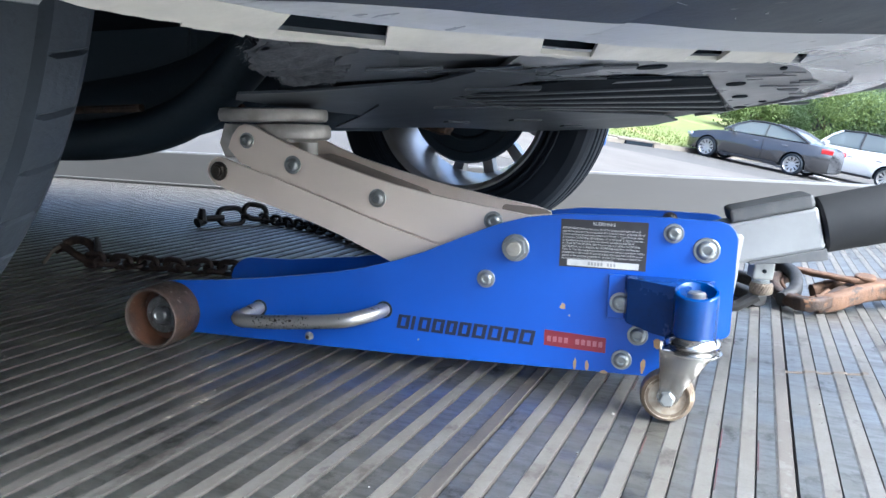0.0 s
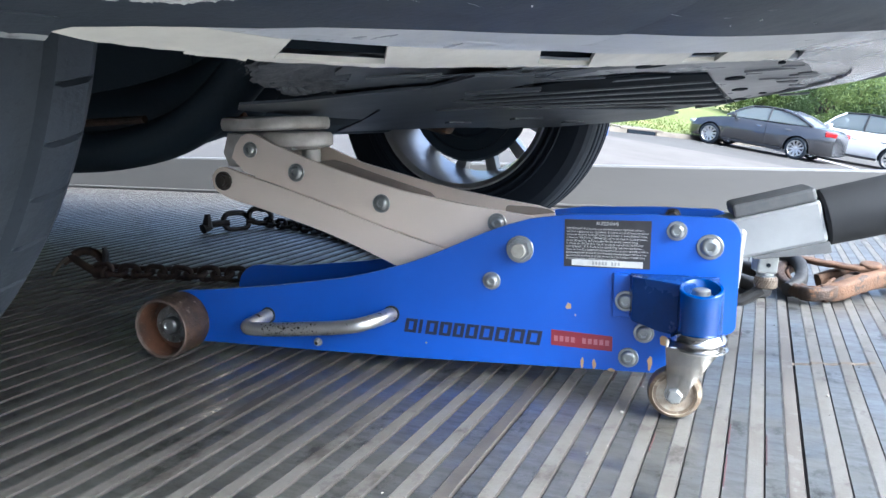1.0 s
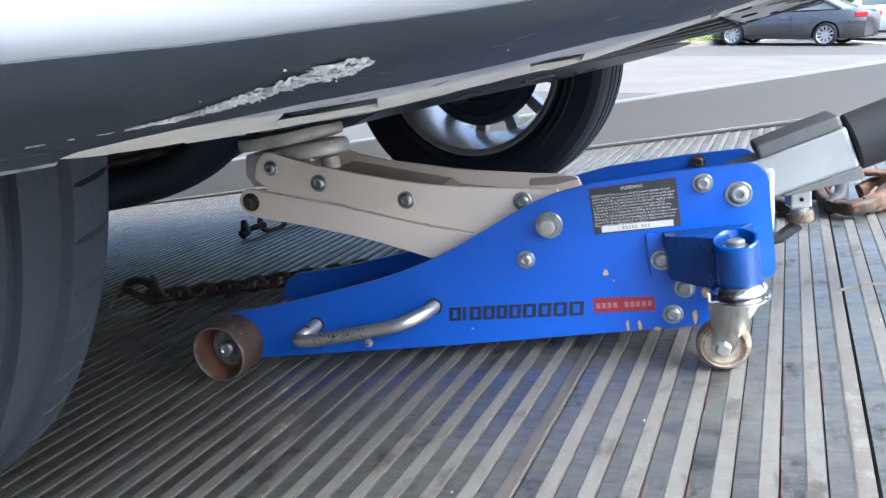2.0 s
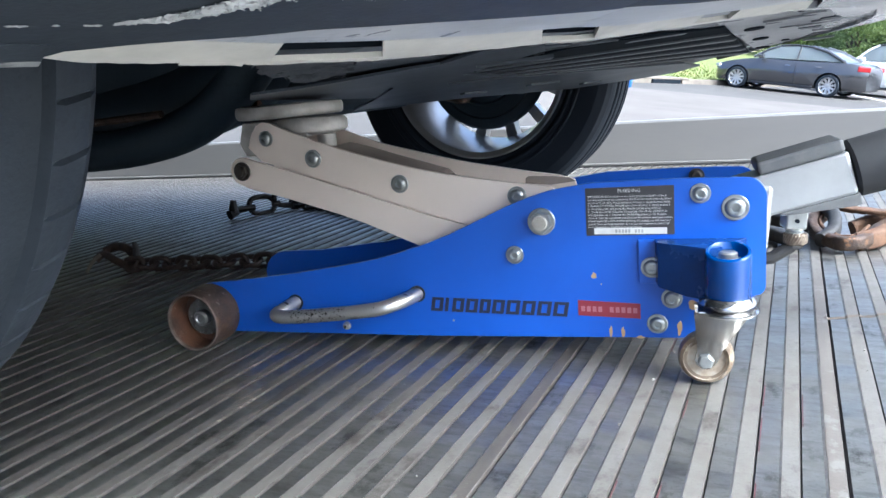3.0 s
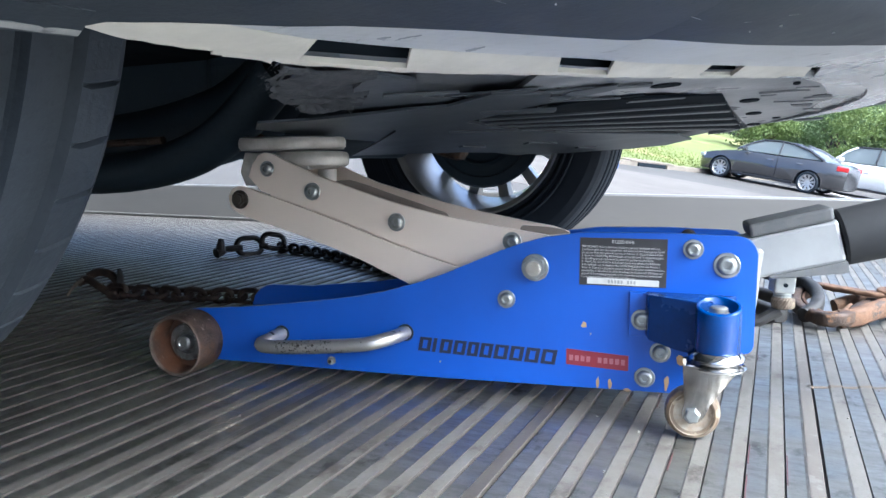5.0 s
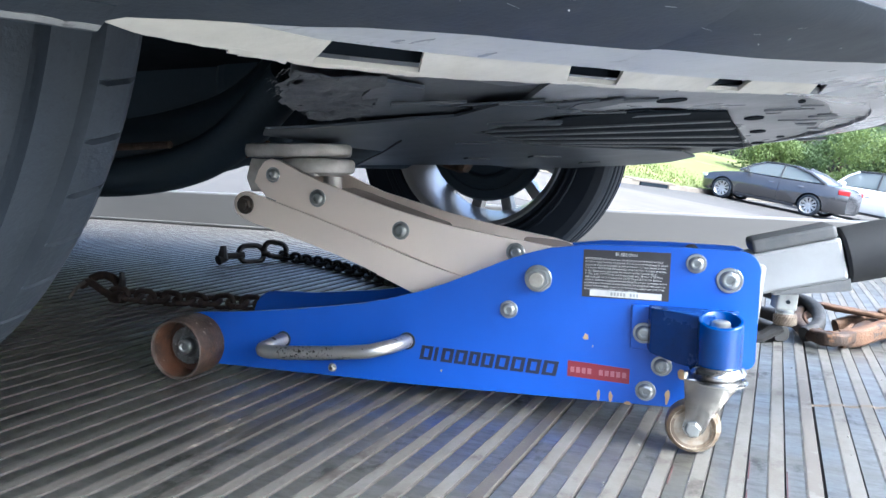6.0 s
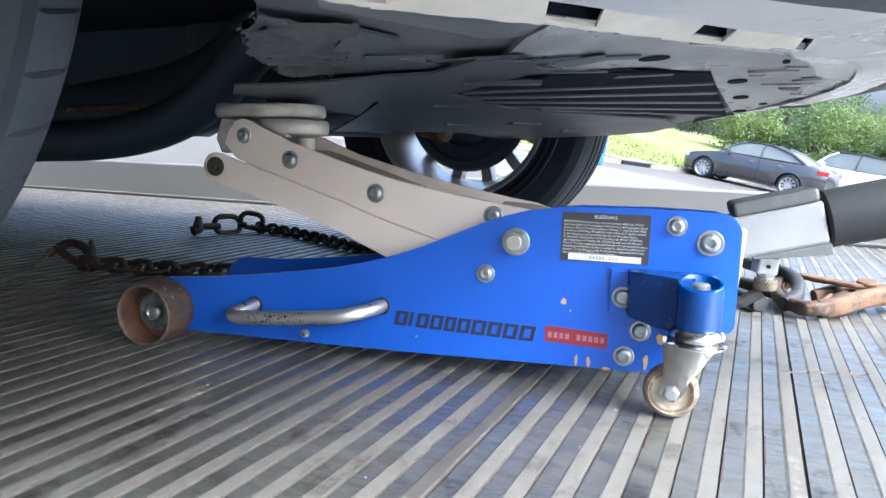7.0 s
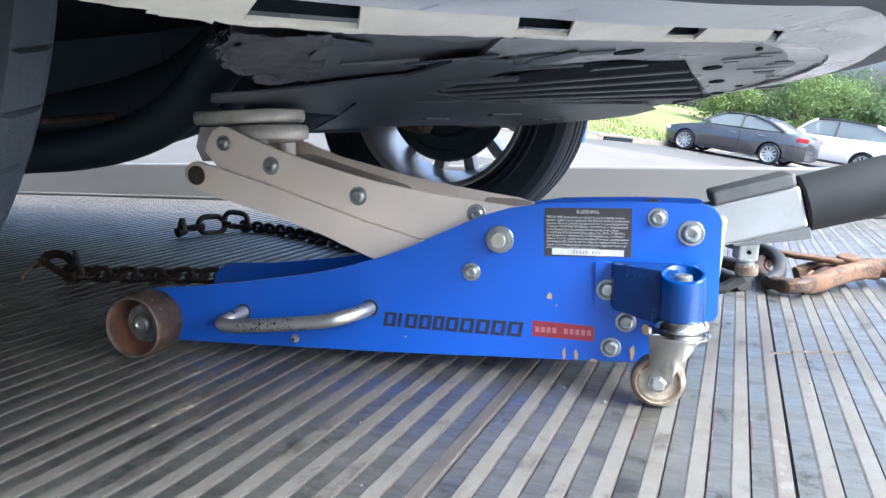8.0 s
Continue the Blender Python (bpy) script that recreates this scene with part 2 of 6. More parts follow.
SLAT = mat("dusty_grey_slat", (0.070, 0.077, 0.088), 0.4, 0, (0.050, 0.056, 0.066), 9, 0.3, 0.1, 120)
# Darker copy of the tyre rubber, with the far wheel's shade in its colour.
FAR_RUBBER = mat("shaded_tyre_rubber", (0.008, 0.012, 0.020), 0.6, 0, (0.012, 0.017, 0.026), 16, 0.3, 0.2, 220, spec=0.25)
# Bluer and lighter than black plastic, in place of fill light under the car.
LINER = mat("lifted_liner_plastic", (0.026, 0.048, 0.074), 0.55, 0, (0.032, 0.056, 0.083), 9, 0.3, 0.2, 80, spec=0.3)
FELT = mat("torn_grey_felt", (0.150, 0.158, 0.172), 0.95, 0, (0.090, 0.097, 0.108), 30, 0.4, 0.8, 160)
ARM_BLACK = mat("black_suspension_steel", (0.026, 0.041, 0.058), 0.5, 0.0, (0.033, 0.049, 0.066), 12, 0.3, 0.2, 150, spec=0.35)
ALLOY = mat("dirty_alloy_rim", (0.62, 0.615, 0.605), 0.30, 0.75, (0.50, 0.49, 0.475), 5, 0.25, 0.05, 150, rough_var=0.06)
DISC = mat("brake_disc_steel", (0.05, 0.048, 0.046), 0.5, 0.6, (0.10, 0.06, 0.04), 20, 0.4, 0.2)
WHITE_CAR = mat("bright_white_car_paint", (0.78, 0.78, 0.78), 0.25, 0.0, (0.74, 0.74, 0.74), 4, 0.06, 0.0, 60, coat=0.6)
# Base held to mid grey, far under white, as the panels came out too bright.
DIMMED_WHITE = mat("dimmed_white_paint", (0.23, 0.235, 0.26), 0.3, 0.1, (0.22, 0.225, 0.25), 4, 0.06, 0.0, 60, coat=0.35)
GREY_PAINT = mat("grey_car_paint", (0.095, 0.096, 0.102), 0.16, 0.6, (0.085, 0.086, 0.092), 4, 0.1, 0.0, 60, coat=1.0, rough_var=0.03)
TRIM_BLACK = mat("black_trim", (0.02, 0.02, 0.022), 0.4, 0, None, 10, 0.2, 0.0)
LABEL_BLACK = mat("label_black", (0.030, 0.028, 0.031), 0.45, 0, (0.040, 0.038, 0.040), 40, 0.2, 0.02, 300)
INK_WHITE = mat("label_white", (0.62, 0.62, 0.60), 0.5, 0, (0.50, 0.50, 0.49), 60, 0.15, 0.0)
INK_GREY = mat("stamped_ink", (0.32, 0.33, 0.33), 0.6, 0, None, 60, 0.2, 0.0)
LOGO_DARK = mat("dark_lettering_print", (0.012, 0.014, 0.03), 0.5, 0, (0.015, 0.022, 0.06), 120, 0.3, 0.0, spots=(0.01, 0.07, 0.32), spot_scale=160, spot_cut=0.72)
LOGO_RED = mat("red_print", (0.20, 0.018, 0.030), 0.5, 0, (0.18, 0.02, 0.035), 60, 0.2, 0.0)
LOGO_PINK = mat("faded_pink_print", (0.34, 0.13, 0.15), 0.5, 0, None, 60, 0.2, 0.0)
WALL = mat("grey_plaster", (0.11, 0.108, 0.105), 0.85, 0, (0.095, 0.093, 0.09), 1.5, 0.2, 0.2, 30)
ASPHALT = mat("asphalt", (0.057, 0.052, 0.047), 0.85, 0, (0.047, 0.043, 0.039), 0.25, 0.2, 0.3, 60, spots=(0.10, 0.092, 0.083), spot_scale=1.2, spot_cut=0.68)
CONCRETE = mat("pale_concrete", (0.100, 0.089, 0.078), 0.85, 0, (0.085, 0.076, 0.067), 0.6, 0.2, 0.2, 40)
KERB = mat("kerb_concrete", (0.150, 0.130, 0.106), 0.85, 0, (0.115, 0.10, 0.082), 2, 0.2, 0.2, 40)
LINE_PAINT = mat("road_line_paint", (0.75, 0.75, 0.73), 0.7, 0, (0.6, 0.6, 0.58), 5, 0.2, 0.1, 60)
GRASS = mat("grass_ground", (0.088, 0.112, 0.022), 0.9, 0, (0.115, 0.130, 0.030), 0.3, 0.3, 0.5, 20, spots=(0.17, 0.145, 0.06), spot_scale=0.25, spot_cut=0.55)
BLADES = mat("grass_blades", (0.088, 0.122, 0.020), 0.8, 0, (0.130, 0.145, 0.036), 0.5, 0.3, 0.0)
def leaf_mat(name, base, other):
    """Thin leaves: half the light is turned back, the rest shines through."""
    m = mat(name, base, 0.7, 0, other, 0.6, 0.3, 0.0, 8)
    nt = m.node_tree
    b = nt.nodes["Principled BSDF"]
    tr = nt.nodes.new("ShaderNodeBsdfTranslucent")
    nt.links.new(b.inputs["Base Color"].links[0].from_socket, tr.inputs["Color"])
    mx = nt.nodes.new("ShaderNodeMixShader")
    mx.inputs["Fac"].default_value = 0.45
    nt.links.new(b.outputs["BSDF"], mx.inputs[1])
    nt.links.new(tr.outputs["BSDF"], mx.inputs[2])
    nt.links.new(mx.outputs["Shader"], nt.nodes["Material Output"].inputs["Surface"])
    return m


LEAF = leaf_mat("leaves", (0.075, 0.115, 0.045), (0.105, 0.15, 0.062))
LEAF_PALE = leaf_mat("pale_leaves", (0.16, 0.21, 0.065), (0.125, 0.175, 0.06))
BARK = mat("bark", (0.10, 0.075, 0.05), 0.9, 0, (0.06, 0.045, 0.03), 5, 0.3, 0.5, 40)
TAIL_RED = mat("tail_light_red", (0.45, 0.015, 0.02), 0.15, 0, None, 20, 0.2, 0.0, coat=0.6)
LAMP_CLEAR = mat("clear_lamp", (0.6, 0.62, 0.65), 0.12, 0.3, None, 20, 0.2, 0.0, coat=0.6)
BLUE_PLASTIC = mat("blue_barrier", (0.02, 0.09, 0.32), 0.5, 0, None, 5, 0.2, 0.0)
DEBRIS = mat("pale_grit", (0.20, 0.19, 0.165), 0.9, 0, (0.26, 0.25, 0.22), 50, 0.3, 0.2)
STAIN = mat("brown_stain", (0.13, 0.098, 0.066), 0.7, 0.2, (0.17, 0.135, 0.10), 40, 0.3, 0.1)
RED_MARK = mat("red_paint_mark", (0.085, 0.022, 0.025), 0.8, 0, (0.055, 0.032, 0.03), 80, 0.3, 0.1)
GLASS = bpy.data.materials.new("sky_pale_glass")
GLASS.use_nodes = True
gb = GLASS.node_tree.nodes["Principled BSDF"]
# Lifted pale base stands in for sky reflected in the windows.
gb.inputs["Base Color"].default_value = (0.30, 0.34, 0.35, 1)
gb.inputs["Roughness"].default_value = 0.04
gb.inputs["Transmission Weight"].default_value = 0.6
gb.inputs["IOR"].default_value = 1.45


# ---- mesh helpers ----
def part(name, bm, material, parent=None, label="", at=None, smooth=False):
    """Links a bmesh as one mesh object, under a thing or a part if given."""
    me = bpy.data.meshes.new(name)
    bmesh.ops.recalc_face_normals(bm, faces=bm.faces[:])
    if smooth:
        for f in bm.faces:
            f.smooth = True
    bm.to_mesh(me)
    bm.free()
    for m in material if isinstance(material, (list, tuple)) else (material,):
        me.materials.append(m)
    ob = new(name, me)
    if smooth:
        me.set_sharp_from_angle(angle=radians(38))
    if parent:
        ob.parent = parent
    if at is not None:
        ob.matrix_basis = at
    if label:
        ob["label"] = label
    return ob


def share(name, me, parent, at, label=""):
    ob = new(name, me)
    ob.parent = parent
    ob.matrix_basis = at
    if label:
        ob["label"] = label
    return ob


def thing(name, m, label, category, group="", kind=""):
    return tagged(put(new(name), m), label, category, group, kind)


def put(ob, m):
    ob.matrix_basis = m
    return ob


def box(bm, size, at=(0, 0, 0), rot=(0, 0, 0), bevel=0.0, segs=2):
    m = pose(*at, *rot) @ Matrix.Diagonal((*size, 1))
    made = bmesh.ops.create_cube(bm, size=1, matrix=m)["verts"]
    if bevel:
        edges = list({e for v in made for e in v.link_edges})
        bmesh.ops.bevel(bm, geom=edges, offset=bevel, segments=segs, affect="EDGES", profile=0.5)
    return bm


def cyl(bm, r, depth, at=(0, 0, 0), rot=(0, 0, 0), n=24, r2=None, bevel=0.0):
    """A cylinder along its own z, centred at at."""
    made = bmesh.ops.create_cone(bm, cap_ends=True, segments=n, radius1=r, radius2=r if r2 is None else r2, depth=depth, matrix=pose(*at, *rot))["verts"]
    if bevel:
        caps = [e for e in {e for v in made for e in v.link_edges} if any(len(f.verts) > 4 for f in e.link_faces)]
        bmesh.ops.bevel(bm, geom=caps, offset=bevel, segments=2, affect="EDGES", profile=0.5)
    return bm


def lathe(bm, profile, m=None, n=32):
    """Turns (radius, height) pairs round the z axis of m."""
    m = m or Matrix()
    rings = [[bm.verts.new(m @ Vector((r * math.cos(2 * math.pi * k / n), r * math.sin(2 * math.pi * k / n), h))) for k in range(n)] for r, h in profile]
    for a, c in zip(rings, rings[1:]):
        for k in range(n):
            bm.faces.new((a[k], a[(k + 1) % n], c[(k + 1) % n], c[k]))
    return bm


def prism(bm, outline, depth, m=None, bevel=0.0):
    """A plate: the outline in the x-z plane, from y = 0 to y = depth."""
    m = m or Matrix()
    front = [bm.verts.new(m @ Vector((x, 0, z))) for x, z in outline]
    back = [bm.verts.new(m @ Vector((x, depth, z))) for x, z in outline]
    n = len(outline)
    faces = [bm.faces.new(front), bm.faces.new(back[::-1])]
    for k in range(n):
        faces.append(bm.faces.new((front[k], back[k], back[(k + 1) % n], front[(k + 1) % n])))
    if bevel:
        rim = [e for f in faces[:2] for e in f.edges]
        bmesh.ops.bevel(bm, geom=rim, offset=bevel, segments=2, affect="EDGES", profile=0.5)
    return bm


def spline(points, n=8, closed=False):
    """Catmull-Rom through the points."""
    P = [Vector(p) for p in points]
    out = []
    count = len(P) if closed else len(P) - 1
    for i in range(count):
        a = P[i - 1] if closed or i else P[0] * 2 - P[1]
        b, c = P[i], P[(i + 1) % len(P)]
        d = P[(i + 2) % len(P)] if closed or i + 2 < len(P) else P[-1] * 2 - P[-2]
        for k in range(n):
            t = k / n
            out.append(0.5 * (2 * b + (c - a) * t + (2 * a - 5 * b + 4 * c - d) * t * t + (3 * b - a - 3 * c + d) * t ** 3))
    if not closed:
        out.append(P[-1])
    return out


def tube(bm, path, r, n=12, closed=False, radii=None):
    P = [Vector(p) for p in path]
    rings, up = [], None
    for i, p in enumerate(P):
        a = P[i - 1] if closed or i else p
        b = P[(i + 1) % len(P)] if closed or i + 1 < len(P) else p
        t = (b - a).normalized()
        if up is None:
            up = t.orthogonal().normalized()
        up = (up - t * up.dot(t)).normalized()
        side = t.cross(up)
        rad = radii[i] if radii else r
        rings.append([bm.verts.new(p + rad * (math.cos(2 * math.pi * k / n) * up + math.sin(2 * math.pi * k / n) * side)) for k in range(n)])
    last = len(rings) if closed else len(rings) - 1
    for i in range(last):
        a, c = rings[i], rings[(i + 1) % len(rings)]
        for k in range(n):
            bm.faces.new((a[k], a[(k + 1) % n], c[(k + 1) % n], c[k]))
    if not closed:
        bm.faces.new(rings[0][::-1])
        bm.faces.new(rings[-1])
    return bm


def forged(bm, path, w, h, corner=0.3, rough=0.0, seed=0, taper=None):
    """A forged bar: a rounded rectangle, w wide and h high, swept along a path and kept level."""
    P = [Vector(p) for p in path]
    sec = []
    for sx, sz in ((1, 1), (-1, 1), (-1, -1), (1, -1)):
        a0 = {(1, 1): 0, (-1, 1): 90, (-1, -1): 180, (1, -1): 270}[(sx, sz)]
        r = corner * min(w, h)
        for k in range(4):
            a = radians(a0 + 30 * k)
            sec.append((sx * (w / 2 - r) + r * math.cos(a), sz * (h / 2 - r) + r * math.sin(a)))
    rings = []
    for i, p in enumerate(P):
        t = (P[min(i + 1, len(P) - 1)] - P[max(i - 1, 0)]).normalized()
        side = t.cross(Vector((0, 0, 1))).normalized()
        up = side.cross(t)
        k = taper[i] if taper else 1.0
        ring = []
        for a, b in sec:
            q = p + side * a * k + up * b * k
            ring.append(bm.verts.new(q + rough * noise.noise_vector(q * 90 + Vector((seed, 0, 0)))))
        rings.append(ring)
    n = len(sec)
    for a, c in zip(rings, rings[1:]):
        for k in range(n):
            bm.faces.new((a[k], a[(k + 1) % n], c[(k + 1) % n], c[k]))
    bm.faces.new(rings[0][::-1])
    bm.faces.new(rings[-1])
    return bm


def arc(cx, cz, r, a0, a1, n=8):
    return [(cx + r * math.cos(radians(a0 + (a1 - a0) * k / n)), cz + r * math.sin(radians(a0 + (a1 - a0) * k / n))) for k in range(n + 1)]


def B():
    return bmesh.new()


def writing(name, lines, height, material, parent, at, align="LEFT", width=None):
    """Words in the built-in font as one thin mesh, in the x-z plane of at."""
    cu = bpy.data.curves.new(name, "FONT")
    cu.body, cu.size, cu.align_x, cu.space_line = "\n".join(lines), height, align, 0.92
    cu.resolution_u = 1
    tmp = new(name, cu)
    bpy.context.view_layer.update()
    me = bpy.data.meshes.new_from_object(tmp.evaluated_get(bpy.context.evaluated_depsgraph_get()))
    bpy.data.objects.remove(tmp)
    if width:
        w = max(v.co.x for v in me.vertices) - min(v.co.x for v in me.vertices)
        for v in me.vertices:
            v.co.x *= width / w
    me.materials.append(material)
    ob = new(name, me)
    ob.parent = parent
    ob.matrix_basis = at @ pose(0, 0, 0, 90, 0, 0)
    return ob


# ---- truck bed ----
PITCH, STRIP, PLANK = 0.0331, 0.0130, 0.2648
SEAM_X = 0.0180
BED_Y0, BED_Y1 = -0.55, 2.545
deck = thing("deck_floor", pose(0, 0, 0), "ribbed aluminium plank deck of a flatbed truck, worn and dirty", "truck bed", kind="structure")


def plank_mesh():
    """One extruded plank: eight flat ribs with a narrow dirty slit right of each, its right edge at x = 0, the tops of the ribs at z = 0."""
    prof, kinds = [], []
    for k in range(8):
        left, right = -PLANK + k * PITCH, -PLANK + (k + 1) * PITCH
        if k == 7:
            right -= 0.0012
        prof += [(left + 0.0002, -0.0045), (left + 0.0010, -0.0045), (left + 0.0016, -0.0016), (right - STRIP - 0.0019, -0.0016), (right - STRIP, -0.0001), (right - 0.0005, 0), (right - 0.0001, -0.0006)]
        kinds += [2, 2, 1, 3, 0, 2, 2]
    prof += [(-0.0013, -0.03), (-PLANK + 0.0004, -0.03)]
    kinds += [2, 2]
    bm = B()
    prism(bm, prof, BED_Y1 - BED_Y0)
    bm.faces.ensure_lookup_table()
    for f, kind in zip(bm.faces[2:], kinds):
        f.material_index = kind
    bmesh.ops.recalc_face_normals(bm, faces=bm.faces[:])
    me = bpy.data.meshes.new("plank")
    bm.to_mesh(me)
    bm.free()
    for m in (RIDGE, GROOVE, RIB_SIDE, EDGE_WORN):
        me.materials.append(m)
    return me


plank = plank_mesh()
for i in range(-20, 12):
    share("plank", plank, deck, pose(SEAM_X + i * PLANK, BED_Y0, 0))
part("subfloor", box(B(), (8.6, 3.05, 0.02), (-1.2, 1.0, -0.045)), SEAM, deck, "dark dirty underside seen in the joints")


def rail(name, y, side):
    ob = thing(name, pose(0, y, 0), "smooth grey aluminium side rail along the truck bed", "side rail", kind="structure")
    prof = [(0, -0.12), (0, 0.004), (side * -0.006, 0.006), (side * -0.006, 0.011), (0, 0.013), (0, 0.142), (side * 0.004, 0.148), (side * 0.05, 0.148), (side * 0.054, 0.143), (side * 0.054, -0.12)]
    bm = B()
    ring = [[bm.verts.new((x, yy, z)) for yy, z in prof] for x in (-5.4, 3.05)]
    n = len(prof)
    for k in range(n):
        bm.faces.new((ring[0][k], ring[1][k], ring[1][(k + 1) % n], ring[0][(k + 1) % n]))
    bm.faces.new(ring[0])
    bm.faces.new(ring[1][::-1])
    part("rail_profile", bm, RAIL, ob)
    part("base_joint", box(B(), (8.4, 0.004, 0.005), (-1.2, side * -0.004, -0.0005)), SEAM, ob, "dark gap at the foot of the rail")
    return ob


rail("side_rail_far", BED_Y1 + 0.006, 1)
rail("side_rail_near", BED_Y0 - 0.006, -1)


# ---- floor jack ----
jack = thing("floor_jack", pose(-0.24, 0.822, 0, 0, 0, 6), "blue trolley jack, raised silver arm, rusty roller, on ribbed deck", "floor jack")
NEAR = [(-0.462, 0.0125), (-0.18, 0.0165), (0.11, 0.025), (0.135, 0.030), (0.165, 0.065), (0.180, 0.074)] + arc(0.183, 0.084, 0.010, -60, 0, 4) + arc(0.173, 0.178, 0.020, 0, 90, 6) + [
    (0.1046, 0.199), (0.0168, 0.197), (-0.0265, 0.1905), (-0.052, 0.183), (-0.0782, 0.173), (-0.1468, 0.1424), (-0.18, 0.130), (-0.2198, 0.118), (-0.258, 0.109), (-0.2968, 0.1026), (-0.36, 0.093), (-0.421, 0.0855), (-0.487, 0.0795)] + arc(-0.487, 0.044, 0.0355, 90, 250, 8)
FAR = [(-0.47, 0.0125), (-0.18, 0.0165), (0.11, 0.025), (0.18, 0.074)] + arc(0.173, 0.170, 0.020, 0, 90, 6) + [
    (0.1046, 0.191), (0.0168, 0.189), (-0.0265, 0.183), (-0.0782, 0.165), (-0.1468, 0.136), (-0.2198, 0.114), (-0.2968, 0.101), (-0.40, 0.089), (-0.455, 0.087)] + arc(-0.465, 0.050, 0.037, 90, 250, 8)
part("side_plate", prism(B(), NEAR, 0.006, bevel=0.0008), BLUE, jack, "bright blue painted side plate with small chips")
part("side_plate", prism(B(), FAR, 0.006, pose(0, 0.150, 0), bevel=0.0008), BLUE, jack, "bright blue painted side plate, scuffed at its end")
part("cross_tube", cyl(B(), 0.012, 0.15, (-0.30, 0.078, 0.05), (90, 0, 0)), DARK_STEEL, jack)
part("pump_body", box(cyl(B(), 0.028, 0.16, (0.00, 0.08, 0.075), (0, 90, 0)), (0.13, 0.07, 0.09), (0.10, 0.08, 0.085), bevel=0.006), DARK_STEEL, jack, "dark greasy hydraulic pump between the plates")
part("ram", cyl(B(), 0.013, 0.16, (-0.15, 0.08, 0.09), (0, 90, 8)), DARK_STEEL, jack)


def bolt(parent, u, z, v, r, hexagon=False, washer=1.45, proud=0.006, material=None):
    """A bolt head facing -y, standing on the plane y = v."""
    bm = B()
    at = pose(u, v, z, 90, 0, 0)
    if hexagon:
        w = r * washer
        lathe(bm, [(w, 0), (w, 0.0012), (w * 0.96, 0.0018), (0.0001, 0.0018)], at, 32)
        bmesh.ops.create_cone(bm, cap_ends=True, segments=6, radius1=r * 1.16, radius2=r * 1.10, depth=proud * 0.8, matrix=at @ pose(0, 0, 0.0016 + proud * 0.4, 0, 0, 12))
        ob = part("bolt", bm, material or ZINC, parent, "", None, True)
        bm = B()
        top = 0.0016 + proud * 0.8
        lathe(bm, [(r * 0.74, top - 0.001), (r * 0.74, top + proud * 0.35), (r * 0.66, top + proud * 0.45), (0.0001, top + proud * 0.47)], at, 28)
        part("bolt_end", bm, BOLT_FACE if material is None else material, ob, "", None, True)
        return ob
    w = r * washer * 0.92
    lathe(bm, [(w, 0), (w, 0.0010), (w * 0.96, 0.0015), (w * 0.76, 0.0015), (w * 0.75, proud * 0.45), (w * 0.68, proud * 0.80), (w * 0.56, proud * 0.98), (w * 0.40, proud * 1.02)], at, 30)
    ob = part("bolt", bm, material or ZINC, parent, "", None, True)
    bm = B()
    n = 30
    rim = [bm.verts.new(at @ Vector((w * 0.40 * math.cos(2 * math.pi * k / n), w * 0.40 * math.sin(2 * math.pi * k / n), proud * 1.02))) for k in range(n)]
    hexes = []
    for depth in (proud * 0.98, proud * 0.35):
        ring = []
        for k in range(n):
            a = 2 * math.pi * k / n
            ring.append(bm.verts.new(at @ Vector((w * 0.34 / math.cos((a % (math.pi / 3)) - math.pi / 6) * math.cos(a) * 0.866, w * 0.34 / math.cos((a % (math.pi / 3)) - math.pi / 6) * math.sin(a) * 0.866, depth))))
        hexes.append(ring)
    for a, c in ((rim, hexes[0]), (hexes[0], hexes[1])):
        for k in range(n):
            bm.faces.new((a[k], a[(k + 1) % n], c[(k + 1) % n], c[k]))
    bm.faces.new(hexes[1])
    part("hex_socket", bm, DARK_STEEL if material else ZINC, ob)
    return ob


bolt(jack, -0.0376, 0.1556, 0, 0.0115, True, 1.35, 0.010)
bolt(jack, -0.0701, 0.1176, 0, 0.0078)
bolt(jack, 0.1298, 0.1829, 0, 0.0078)
bolt(jack, 0.1634, 0.1673, 0, 0.0112, washer=1.3)
bolt(jack, 0.1004, 0.0694, 0, 0.0083)
bolt(jack, 0.0851, 0.0402, 0, 0.0083)
bolt(jack, -0.2932, 0.0255, 0, 0.0050, washer=1.2, material=BOLT_FACE)
# the far plate's bolt that shows over the edge
bolt(jack, 0.125, 0.181, 0.146, 0.007, material=DARK_STEEL)

# lifting arm: two side plates and the lower links, the near pair in front
ARM_TOP = [(-0.428, 0.2526), (-0.4218, 0.2687), (-0.4132, 0.2797), (-0.4032, 0.2842), (-0.3926, 0.2823), (-0.3644, 0.2692), (-0.3326, 0.2566), (-0.3013, 0.2463), (-0.2704, 0.2365), (-0.2326, 0.2254), (-0.1955, 0.2158), (-0.1592, 0.2082), (-0.1237, 0.2020), (-0.0889, 0.1967), (-0.0549, 0.1920), (-0.030, 0.1885)]
ARM_LOW = [(-0.01, 0.155), (-0.05, 0.130), (-0.128, 0.1456), (-0.1579, 0.1534), (-0.1946, 0.1642), (-0.2321, 0.1764), (-0.2703, 0.1897), (-0.3092, 0.2026), (-0.349, 0.2154), (-0.3895, 0.2276), (-0.41, 0.2336)]
